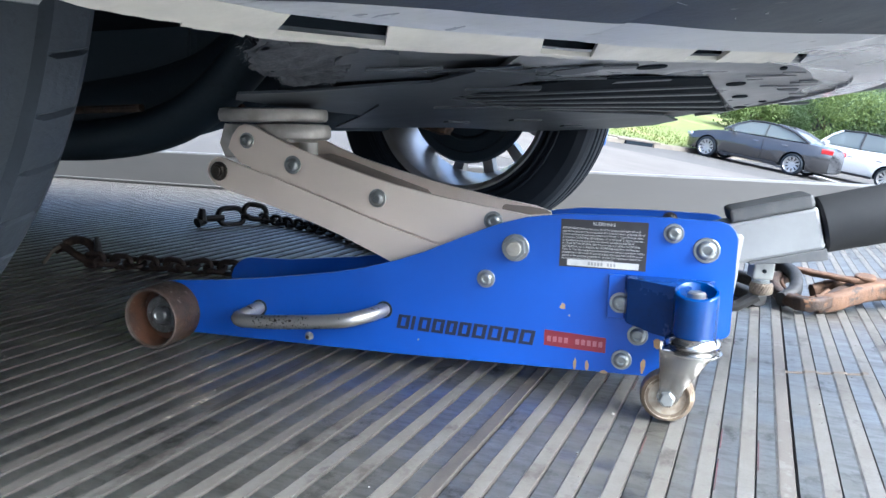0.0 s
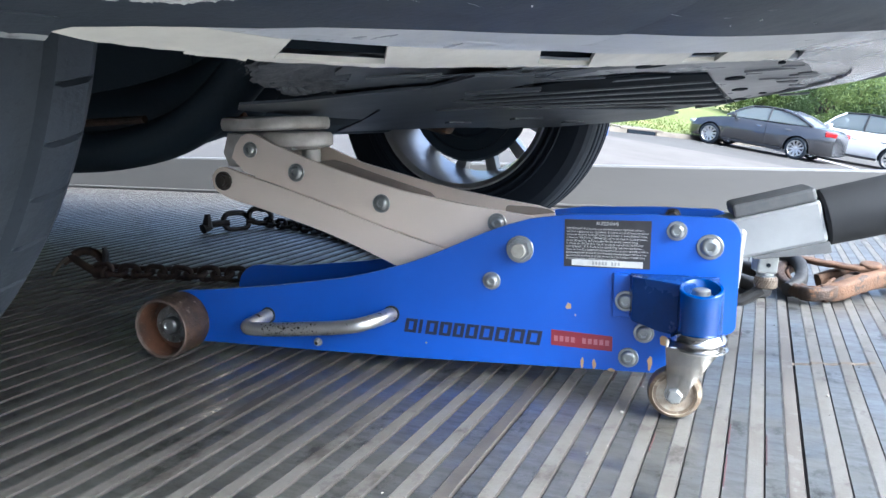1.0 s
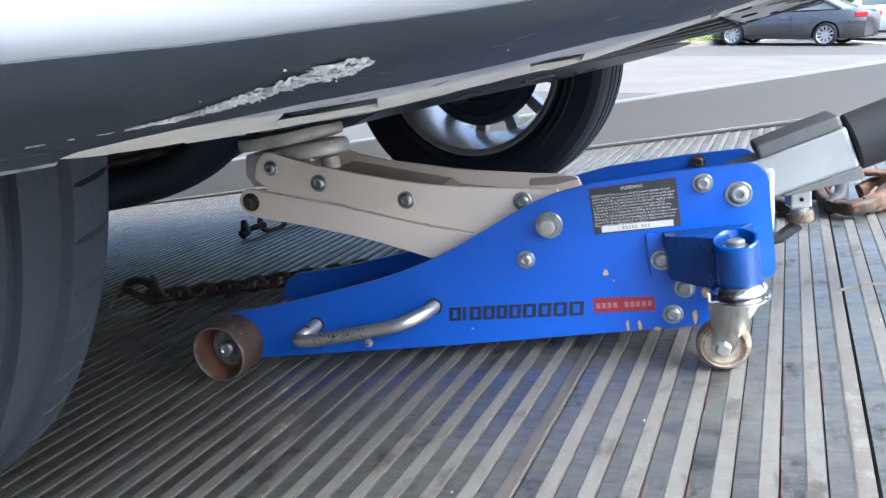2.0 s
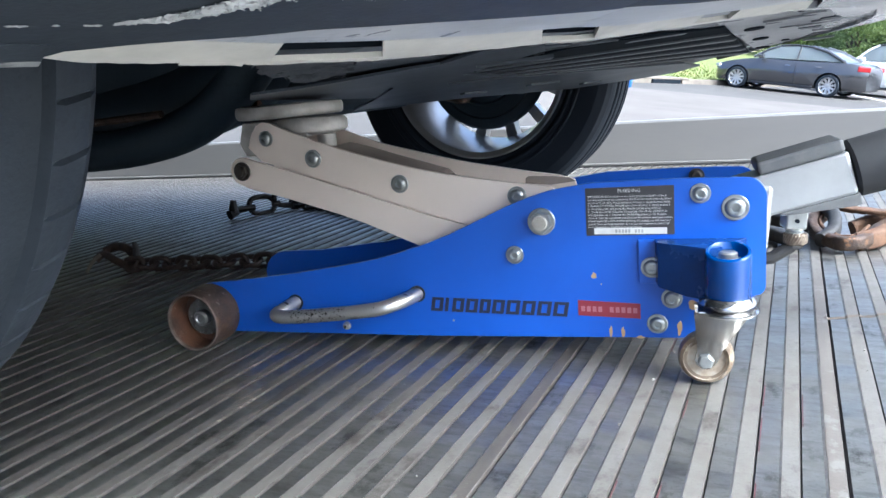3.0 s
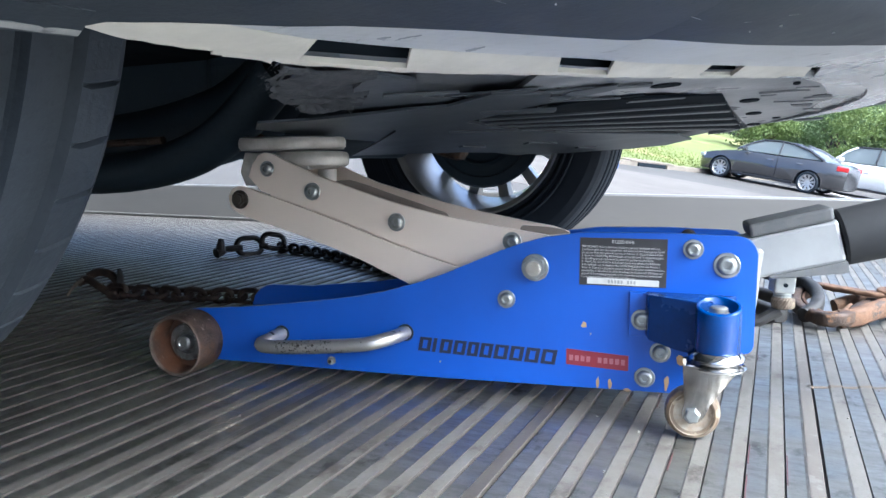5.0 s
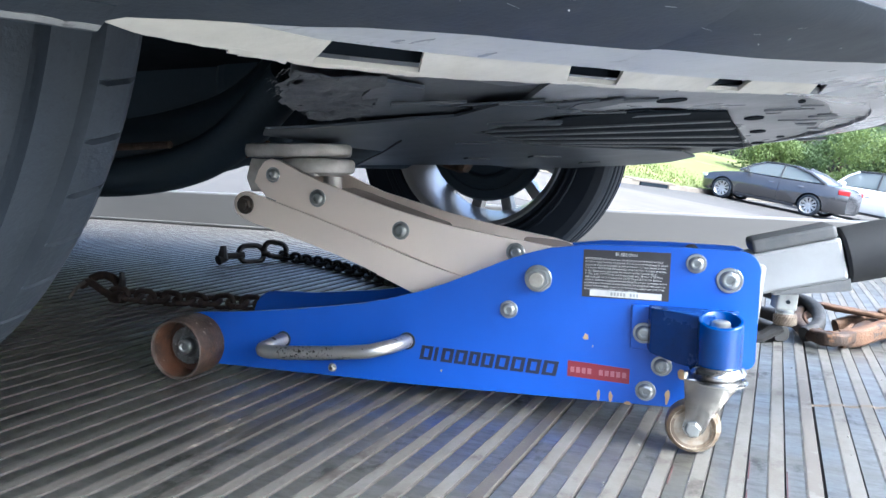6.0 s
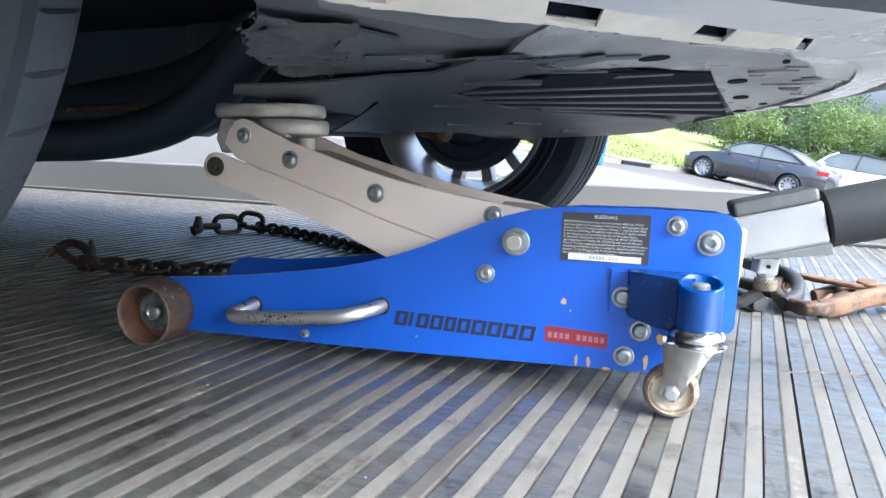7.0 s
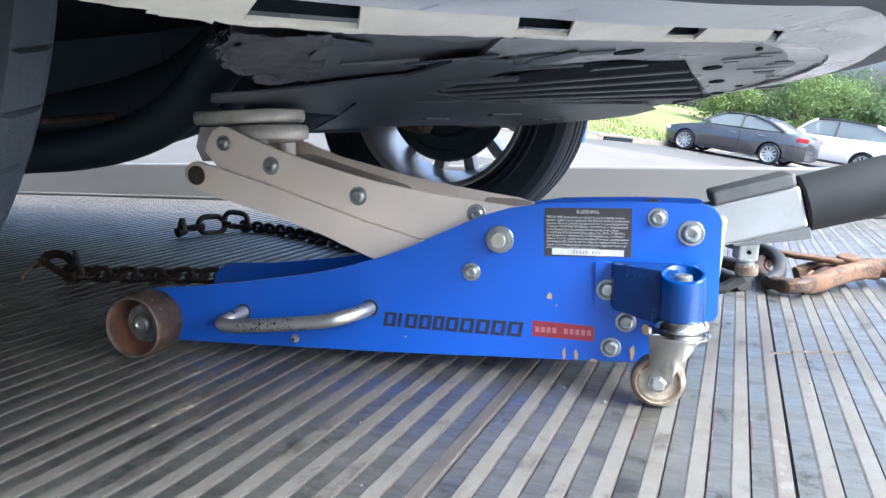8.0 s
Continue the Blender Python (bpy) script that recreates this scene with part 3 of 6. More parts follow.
LINK = arc(-0.4375, 0.2226, 0.0178, 80, 250, 12) + [(-0.428, 0.1992), (-0.3866, 0.1886), (-0.346, 0.1768), (-0.2985, 0.1620), (-0.2674, 0.1510), (-0.2367, 0.1385), (-0.1991, 0.1229), (-0.10, 0.09), (-0.06, 0.12), (-0.129, 0.1448), (-0.1579, 0.1523), (-0.1946, 0.1630), (-0.2321, 0.1752), (-0.2703, 0.1884), (-0.3092, 0.2013), (-0.349, 0.2142), (-0.3895, 0.2263)]
FAR_TOP = [(-0.428, 0.2526), (-0.4132, 0.2797), (-0.395, 0.2835), (-0.3644, 0.2745), (-0.3335, 0.2631), (-0.3164, 0.2555), (-0.2826, 0.2425), (-0.233, 0.2297), (-0.1846, 0.2172), (-0.153, 0.2102), (-0.1142, 0.2030), (-0.0762, 0.1960), (-0.040, 0.1905), (-0.020, 0.1845)]
for top, v0, v1 in ((ARM_TOP, 0.036, 0.030), (FAR_TOP, 0.128, 0.134)):
    part("arm_plate", prism(B(), top + ARM_LOW, 0.006, pose(0, v0, 0), bevel=0.0007), BRUSHED, jack, "brushed silver lifting arm plate")
    part("link_plate", prism(B(), LINK, 0.006, pose(0, v1, 0), bevel=0.0007), BRUSHED, jack, "brushed silver lower link plate")
part("arm_web", prism(B(), [(-0.325, 0.2465), (-0.3013, 0.2405), (-0.2635, 0.2285), (-0.216, 0.2140), (-0.185, 0.2045), (-0.176, 0.196), (-0.05, 0.168), (-0.05, 0.160), (-0.18, 0.188), (-0.216, 0.206), (-0.2635, 0.2205), (-0.325, 0.2385)], 0.085, pose(0, 0.0425, 0)), WEB_BROWN, jack, "brown web between the arm plates")
slot = [(-0.083, 0.1815)] + arc(-0.0775, 0.1855, 0.0050, 200, 90, 5) + [(-0.045, 0.1892), (-0.026, 0.1866), (-0.018, 0.1822), (-0.05, 0.1785)]
# Thin brown plate set on the far arm plate, in a pocket's outline.
part("pivot_pocket", prism(B(), slot, 0.0015, pose(0, 0.1268, 0)), WEB_BROWN, jack, "brown patch on the far arm plate")
part("arm_gusset", prism(B(), [(-0.262, 0.138), (-0.20, 0.150), (-0.12, 0.10), (-0.200, 0.1125)], 0.006, pose(0, 0.060, 0)), BRUSHED, jack)
for u, z, r in ((-0.3995, 0.2629, 0.0075), (-0.3344, 0.2345, 0.0085), (-0.2189, 0.1984, 0.0085), (-0.0726, 0.1796, 0.0085)):
    bolt(jack, u, z, 0.036, r)
bolt(jack, -0.4375, 0.2226, 0.030, 0.0082, True, 1.5, 0.006, DARK_STEEL)
# saddle carrier, post, cup and pad
carrier = [(-0.440, 0.284), (-0.448, 0.258), (-0.440, 0.240), (-0.428, 0.240), (-0.395, 0.262), (-0.345, 0.262), (-0.345, 0.272), (-0.395, 0.282)]
part("saddle_carrier", prism(B(), carrier, 0.074, pose(0, 0.047, 0), bevel=0.002), CAST, jack, "cast silver saddle carrier")
bm = B()
lathe(bm, [(0.0001, 0.225), (0.0125, 0.225), (0.0125, 0.262), (0.0001, 0.262)], pose(-0.336, 0.082, 0), 24)
part("saddle_post", bm, CAST, jack, "", None, True)
bm = B()
lathe(bm, [(0.0001, 0.2625), (0.030, 0.2625), (0.046, 0.2655), (0.0505, 0.2675), (0.0520, 0.271), (0.0520, 0.280), (0.049, 0.2845), (0.040, 0.286), (0.0001, 0.286)], pose(-0.360, 0.084, 0) @ Matrix.Diagonal((1, 0.78, 1, 1)), 40)
part("saddle_cup", bm, CAST, jack, "round cast saddle cup", None, True)
bm = B()
ring = []
for k in range(48):
    a = 2 * math.pi * k / 48
    chip = 0.0018 * noise.noise((math.cos(a) * 2.2, math.sin(a) * 2.2, 5.0))
    ring.append([bm.verts.new(((r + chip) * math.cos(a), (r + chip) * math.sin(a), h + (chip * 0.8 if h > 0.29 else 0))) for r, h in ((0.060, 0.2865), (0.0735, 0.2875), (0.0765, 0.291), (0.0770, 0.298), (0.0750, 0.3035), (0.068, 0.3050))])
for a, c in zip(ring, ring[1:] + ring[:1]):
    for k in range(5):
        bm.faces.new((a[k], c[k], c[k + 1], a[k + 1]))
bm.faces.new([r[0] for r in ring][::-1])
bm.faces.new([r[-1] for r in ring])
part("saddle_pad", bm, CAST, jack, "scuffed pale saddle plate with rusty rim", pose(-0.393, 0.100, 0, 0, -1.0, 0) @ Matrix.Diagonal((1, 0.75, 1, 1)), True)


def roller(u, v, flip):
    """A hollow steel roller: its open end looks towards -y."""
    m = pose(u, v, 0.0395, 90, 0, 0 if not flip else 180)
    bm = B()
    lathe(bm, [(0.0385, -0.0005), (0.0392, -0.002), (0.0395, -0.0045), (0.0393, -0.010), (0.0395, -0.028), (0.0394, -0.047), (0.038, -0.050), (0.0001, -0.050)], m, 48)
    ob = part("roller", bm, RUST, jack, "rusty brown steel roller", None, True)
    bm = B()
    lathe(bm, [(0.0352, -0.004), (0.0355, -0.0004), (0.0372, 0.0005), (0.0385, -0.0005)], m, 48)
    part("roller_rim", bm, BORE_EDGE, ob, "bare worn rim", None, True)
    bm = B()
    lathe(bm, [(0.0352, -0.004), (0.0345, -0.034), (0.020, -0.035), (0.0001, -0.035)], m, 48)
    part("roller_bore", bm, RUST_IN, ob, "orange rusted bore", None, True)
    bm = B()
    lathe(bm, [(0.0245, -0.0345), (0.0245, -0.0255), (0.0228, -0.0242), (0.0150, -0.0246), (0.0140, -0.0275), (0.0001, -0.0280)], m, 32)
    part("hub_ring", bm, HUB_ZINC, ob, "salty grey hub ring", None, True)
    bm = B()
    lathe(bm, [(0.0105, -0.0285), (0.0105, -0.0185), (0.0085, -0.0160), (0.0060, -0.0156), (0.0045, -0.0175), (0.0001, -0.0178)], m, 28)
    part("hub_nut", bm, ZINC, ob, "greasy zinc hub nut", None, True)


roller(-0.489, -0.0505, False)
roller(-0.458, 0.206, True)
part("front_axle", cyl(B(), 0.010, 0.19, (-0.489, 0.078, 0.0395), (90, 0, 0)), DARK_STEEL, jack)

# carry handle, bent from round bar
bar = spline([(-0.363, 0.004, 0.055), (-0.368, -0.020, 0.052), (-0.372, -0.035, 0.0485), (-0.352, -0.040, 0.0482), (-0.29, -0.040, 0.0535), (-0.235, -0.040, 0.0605), (-0.215, -0.034, 0.0645), (-0.200, -0.016, 0.0675), (-0.194, 0.004, 0.069)], 6)
part("carry_handle", tube(B(), bar, 0.0084, 14), SATIN, jack, "worn chrome bar handle with rust specks", None, True)
part("pitted_band", tube(B(), bar[19:27], 0.00848, 14), PITTED, jack, "pitted dark rust band on the handle", None, True)
for u, z in ((-0.363, 0.055), (-0.194, 0.069)):
    bm = B()
    lathe(bm, [(0.0079, -0.0012), (0.0105, -0.0012), (0.0105, 0.0005), (0.0079, 0.0005)], pose(u, 0, z, 90, 0, 0), 24)
    part("handle_grommet", bm, TRIM_BLACK, jack)


def caster(u, v, side):
    """Rear swivel caster with its bracket on the plate; side -1 is nearest."""
    y = lambda k: v + side * k
    ob = jack
    z = lambda k: k
    if side < 0:
        part("bracket_plate", prism(B(), [(0.067, 0.087), (0.12, 0.087), (0.12, 0.1347), (0.067, 0.1347)], 0.005, pose(0, -0.005, 0), bevel=0.0006), BLUE, ob, "blue bracket pad")
        bolt(ob, 0.0802, 0.105, -0.005, 0.0085)
        wing = [(0.084, -0.005), (0.088, -0.026), (0.115, -0.040), (0.136, -0.052), (0.15, -0.040), (0.175, -0.004)]
        bm = B()
        lo = [bm.verts.new((x, yy, 0.089 + (0.0 if x < 0.09 else -0.006))) for x, yy in wing]
        hi = [bm.verts.new((x, yy, 0.1365)) for x, yy in wing]
        n = len(wing)
        for k in range(n):
            bm.faces.new((lo[k], lo[(k + 1) % n], hi[(k + 1) % n], hi[k]))
        bm.faces.new(lo[::-1])
        bm.faces.new(hi)
        bmesh.ops.bevel(bm, geom=bm.edges[:], offset=0.001, segments=1, affect="EDGES")
        part("caster_bracket", bm, SHADED_BLUE, ob, "glossy blue caster bracket, its shade in the paint")
    m = pose(u, v, 0)
    bm = B()
    lathe(bm, [(0.0001, 0.121), (0.0165, 0.121), (0.0178, 0.1360), (0.0182, 0.1365), (0.0205, 0.1365), (0.0215, 0.1355), (0.0215, 0.092), (0.0205, 0.0905), (0.0001, 0.0905)], m, 40)
    for p in bm.verts:
        if p.co.z > 0.1:
            p.co.z += (p.co.y - v) * 0.26 - 0.001
    part("caster_housing", bm, BLUE_DARK, ob, "glossy blue round caster housing", None, True)
    bm = B()
    lathe(bm, [(0.0001, 0.1345), (0.0070, 0.1345), (0.0088, 0.133), (0.0088, 0.1285), (0.0125, 0.1275), (0.0125, 0.121), (0.0001, 0.121)], m, 20)
    part("swivel_bolt", bm, ZINC, ob, "", None, True)
    bm = B()
    lathe(bm, [(0.0001, 0.0905), (0.0225, 0.0905), (0.0265, 0.087), (0.0275, 0.084), (0.0265, 0.0825), (0.020, 0.0815), (0.020, 0.079), (0.0255, 0.078), (0.0285, 0.0755), (0.0285, 0.074), (0.0001, 0.074)], m, 40)
    part("swivel_bearing", bm, CHROME, ob, "chrome ball-bearing ring", None, True)
    # fork: two cheeks hanging back to the axle
    ax = u - 0.0205
    for face in (-1, 1):
        bm = B()
        rows = []
        for k in range(13):
            f = k / 12
            cx, z0 = u - 0.005 + (ax - u + 0.005) * min(1, f * 1.15), 0.0775 - f * 0.058
            hw = 0.0265 - 0.0150 * min(1, f * 1.5) if f < 0.75 else 0.0115 * math.sqrt(max(0.03, 1 - ((f - 0.75) / 0.26) ** 2))
            curl = 0.015 * max(0.0, 1 - f * 1.3)
            rows.append([bm.verts.new((cx + hw * math.sin(radians(70 * e / 6)) / math.sin(radians(70)), v + face * (0.0175 + 0.006 * (1 - f) - curl * (1 - math.cos(radians(70 * e / 6)))), z0)) for e in range(-6, 7)])
        for a, c in zip(rows, rows[1:]):
            for e in range(12):
                bm.faces.new((a[e], a[e + 1], c[e + 1], c[e]))
        bmesh.ops.solidify(bm, geom=bm.faces[:], thickness=0.0018)
        part("fork_cheek", bm, CHROME, ob, "shiny plated fork cheek", None, True)
    part("fork_top", box(B(), (0.046, 0.033, 0.003), (u - 0.005, v, 0.0765), bevel=0.0012), CHROME, ob)
    w = pose(ax, v, 0.0268, 90, 0, 0)
    bm = B()
    lathe(bm, [(0.0180, 0.0095), (0.0220, 0.0105), (0.0248, 0.009), (0.0266, 0.0045), (0.0268, 0), (0.0266, -0.0045), (0.0248, -0.009), (0.0220, -0.0105), (0.0180, -0.0095)], w, 40)
    wheel = part("caster_wheel", bm, CASTER, ob, "yellowed plastic caster wheel", None, True)
    bm = B()
    lathe(bm, [(0.0215, 0.0112), (0.0200, 0.0085), (0.009, 0.0065), (0.0085, 0.011), (0.0001, 0.011)], w, 32)
    lathe(bm, [(0.0182, -0.009), (0.0175, -0.0075), (0.009, -0.0042), (0.0085, -0.011), (0.0001, -0.011)], w, 32)
    part("wheel_hub", bm, CASTER_HUB, wheel, "dirty pale hub", None, True)
    bm = B()
    hexa = pose(ax, v - 0.0175, 0.0290, 90, 0, 0)
    lathe(bm, [(0.0001, 0.0062), (0.0066, 0.0062), (0.0078, 0.0050), (0.0078, -0.002), (0.0001, -0.002)], hexa @ pose(0, 0, 0, 0, 0, 11), 6)
    lathe(bm, [(0.0001, 0.0068), (0.0052, 0.0068), (0.0056, 0.0061), (0.0001, 0.0061)], hexa, 20)
    part("axle_bolt", bm, ZINC, ob, "stamped zinc hex axle bolt")


caster(0.1550, -0.056, -1)
caster(0.1560, 0.218, 1)
part("rear_spacer", box(B(), (0.03, 0.06, 0.045), (0.158, 0.186, 0.113), bevel=0.003), BLUE_DARK, jack)

# handle socket, rubber covers and the grip
sock = Matrix.Translation((0.20, 0.080, 0.1708)) @ pose(0, 0, 0, 0, -14.5, 3)
bm = B()
box(bm, (0.1225, 0.052, 0.0465), (0.02025, 0, 0), bevel=0.004)
box(bm, (0.05, 0.056, 0.075), (-0.03, 0, -0.018), (0, 20, 0), bevel=0.006)
part("handle_socket", bm, SOCKET, jack, "silver painted handle socket", sock)
part("socket_cover", box(B(), (0.0855, 0.0575, 0.0148), (0.0357, 0, 0.0304), bevel=0.0035), COVER, jack, "dark grey rubber strip on the socket", sock)
part("socket_cover", prism(B(), [(0.0026, -0.0225), (0.0815, -0.0225), (0.0815, -0.0345), (0.075, -0.0345), (0.004, -0.0255)], 0.0575, pose(0, -0.02875, 0), bevel=0.0008), COVER, jack, "grey rubber wedge under the socket", sock)
bm = B()
lathe(bm, [(0.0001, 0.083), (0.028, 0.083), (0.0312, 0.086), (0.0318, 0.20), (0.0328, 0.40), (0.0345, 0.75), (0.0325, 0.78), (0.0001, 0.782)], sock @ pose(0, 0, 0, 0, 90, 0), 28)
part("handle_grip", bm, GRIP, jack, "black foam handle grip", None, True)
part("handle_end", cyl(B(), 0.020, 0.25, (0.90, 0, 0), (0, 90, 0), bevel=0.003), SOCKET, jack, "", sock)
part("release_valve", box(B(), (0.0225, 0.0225, 0.020), (0.2265, 0.082, 0.1385), (0, 4, 12), bevel=0.002), ZINC, jack, "square zinc release valve joint")
part("pin_hole", cyl(B(), 0.0022, 0.002, (0.2290, 0.0700, 0.138), (90, 0, 12), 12), VOID, jack)
bm = B()
lathe(bm, [(0.0001, 0.1285), (0.0098, 0.1285), (0.0098, 0.1265), (0.0088, 0.1255), (0.0098, 0.1245), (0.0098, 0.1235), (0.0001, 0.1235)], pose(0.2275, 0.082, 0), 24)
part("valve_neck", bm, ZINC, jack, "", None, True)
bm = B()
rings = [[bm.verts.new(((r + (0.0005 if (k + lvl) % 2 else 0)) * math.cos(2 * math.pi * k / 48), (r + (0.0005 if (k + lvl) % 2 else 0)) * math.sin(2 * math.pi * k / 48), z)) for k in range(48)] for lvl, (r, z) in enumerate(((0.0095, 0.110), (0.0118, 0.1115), (0.0122, 0.1145), (0.0122, 0.1175), (0.0122, 0.1205), (0.0108, 0.1235)))]
for a, c in zip(rings, rings[1:]):
    for k in range(48):
        bm.faces.new((a[k], a[(k + 1) % 48], c[(k + 1) % 48], c[k]))
bm.faces.new(rings[0][::-1])
bm.faces.new(rings[-1])
part("valve_knob", bm, KNURL, jack, "brownish knurled knob", pose(0.2285, 0.082, 0))
part("valve_rod", tube(B(), [(0.17, 0.08, 0.09), (0.205, 0.08, 0.095), (0.225, 0.082, 0.108)], 0.007, 10), CHAIN_WORN, jack)

# warning label
label = part("label", prism(B(), [(0.0119, 0.139), (0.1039, 0.1400), (0.1039, 0.1925), (0.0119, 0.1915)], 0.0004, pose(0, -0.0004, 0)), LABEL_BLACK, jack, "black printed instruction label")
writing("heading", ["BLEEDING"], 0.0052, INK_WHITE, label, pose(0.058, -0.0009, 0.1862), "CENTER")
TEXT = ["IMPORTANT! Before first use, check for proper hydraulic oil level", "and thoroughly test the equipment. If it does not work properly, bleed",
        "excess air from its hydraulic system as follows: 1. Open Release Valve.", "2. Remove Oil Fill Plug. Fill hydraulic oil to full level. 3. Apply pressure",
        "to the lifting point, and pump the Handle quickly several times.", "4. Check the Oil Fill Hole and, if necessary, top off the Oil Fill Hole",
        "with hydraulic oil. 5. Replace the Oil Fill Plug and close the Release", "Valve. 6. Test the equipment several times for proper operation before",
        "attempting to lift a load. If, after bleeding, the equipment still does not", "appear to be working properly, do not use the equipment until it has", "been repaired by a qualified service technician."]
writing("instruction_text", TEXT, 0.0036, INK_WHITE, label, pose(0.0142, -0.0009, 0.1808), width=0.0875)
part("serial_panel", box(B(), (0.076, 0.0004, 0.0068), (0.0585, -0.0008, 0.1442)), INK_WHITE, label, "white serial strip")
for k in range(9):
    if k != 5:
        part("serial_bar", box(B(), (0.0022, 0.0003, 0.0036), (0.044 + k * 0.0034, -0.0012, 0.1442)), INK_GREY, label)

# maker's print as plain dark blocks, and a red panel
x = -0.1765
for k, w in enumerate((0.0165, 0.0085, 0.016, 0.016, 0.0145, 0.016, 0.0175, 0.017, 0.0175, 0.0185)):
    t = (k + 0.5) / 10
    zc = 0.0570 - 0.0030 * t
    bw, bh, st, lean = w * 0.90, 0.0172, min(0.0046, w * 0.5), 0.0030
    bm = B()
    stems = [(-(bw - st) / 2, st)] + ([((bw - st) / 2, st)] if w > 0.010 else [])
    for du, sw in stems:
        prism(bm, [(du - sw / 2 - lean / 2, -bh / 2), (du + sw / 2 - lean / 2, -bh / 2), (du + sw / 2 + lean / 2, bh / 2), (du - sw / 2 + lean / 2, bh / 2)], 0.0004, pose(0, -0.0002, 0))
    for dz in (-0.4, 0.4) if w > 0.010 else ():
        box(bm, (bw - 2 * st, 0.0004, bh * 0.2), (lean * dz, 0, bh * dz))
    part("print_block", bm, LOGO_DARK, jack, "", pose(x + w * 0.46, -0.0003, zc, 0, 1.0, 0))
    x += w * 1.06
red = part("print_panel", prism(B(), [(-0.0005, 0.0475), (0.0674, 0.0455), (0.0674, 0.0625), (-0.0005, 0.0655)], 0.0004, pose(0, -0.0004, 0)), LOGO_RED, jack, "faded red printed panel")
for k in range(10):
    if k != 4:
        part("print_bar", box(B(), (0.0042, 0.0003, 0.0062), (0.0050 + k * 0.0063, -0.0008, 0.0556 - 0.0001 * k)), LOGO_PINK, red)
# scraped paint
random.seed(3)
for u, z, w, h in ((0.0185, 0.094, 0.0075, 0.009), (0.035, 0.030, 0.004, 0.015), (0.048, 0.030, 0.005, 0.013), (0.108, 0.036, 0.006, 0.018), (0.122, 0.062, 0.010, 0.018), (0.067, 0.024, 0.010, 0.004), (-0.15, 0.037, 0.003, 0.003), (0.026, 0.084, 0.002, 0.003)):
    n = 9
    out = [(u + 0.5 * w * math.cos(2 * math.pi * k / n) * random.uniform(0.5, 1.1), z + 0.5 * h * math.sin(2 * math.pi * k / n) * random.uniform(0.6, 1.1)) for k in range(n)]
    part("paint_chip", prism(B(), out, 0.0003, pose(0, -0.0003, 0)), PRIMER, jack, "tan chip in the paint")


# ---- cars ----
def tyre_mesh(bm, R, w, rim_r, n=240, sipe=0.003):
    """Carcass with four grooves, and sipes notched into the shoulders, turned round the z axis."""
    h, g = w / 2, 0.008
    half = [(0.0, R, 0), (0.135, R, 0), (0.155, R - g * 0.7, 0), (0.17, R - g, 0), (0.262, R - g, 0), (0.275, R - g * 0.7, 0), (0.29, R, 0), (0.435, R - 0.001, 0), (0.455, R - g * 0.7, 0), (0.47, R - g, 0), (0.565, R - g, 0), (0.58, R - g * 0.7, 0), (0.60, R - 0.002, 1), (0.66, R - 0.0025, 1), (0.74, R - 0.004, 1), (0.84, R - 0.007, 1), (0.93, R - 0.015, 1),
            (0.985, R - 0.034, 0), (1.0, rim_r + 0.050, 0), (1.0, rim_r + 0.042, 0), (1.022, rim_r + 0.040, 0), (1.022, rim_r + 0.036, 0), (0.990, rim_r + 0.034, 0), (0.985, rim_r + 0.026, 0), (1.005, rim_r + 0.024, 0), (1.005, rim_r + 0.020, 0), (0.965, rim_r + 0.018, 0), (0.90, rim_r + 0.012, 0), (0.93, rim_r + 0.004, 0), (0.86, rim_r - 0.004, 0)]
    prof = [(-q * h, r, f) for q, r, f in half[:0:-1]] + [(q * h, r, f) for q, r, f in half]
    rings = []
    for q, r, f in prof:
        ring = []
        for k in range(n):
            a = 2 * math.pi * (k + (0.7 * (abs(q) / h - 0.6) * 10 if f else 0)) / n
            dip = sipe if f and k % 16 == 0 and 0.62 * h < abs(q) < 0.9 * h else 0
            ring.append(bm.verts.new(((r - dip) * math.cos(a), (r - dip) * math.sin(a), q)))
        rings.append(ring)
    for c, d in zip(rings, rings[1:]):
        for k in range(n):
            bm.faces.new((c[k], c[(k + 1) % n], d[(k + 1) % n], d[k]))
    return bm


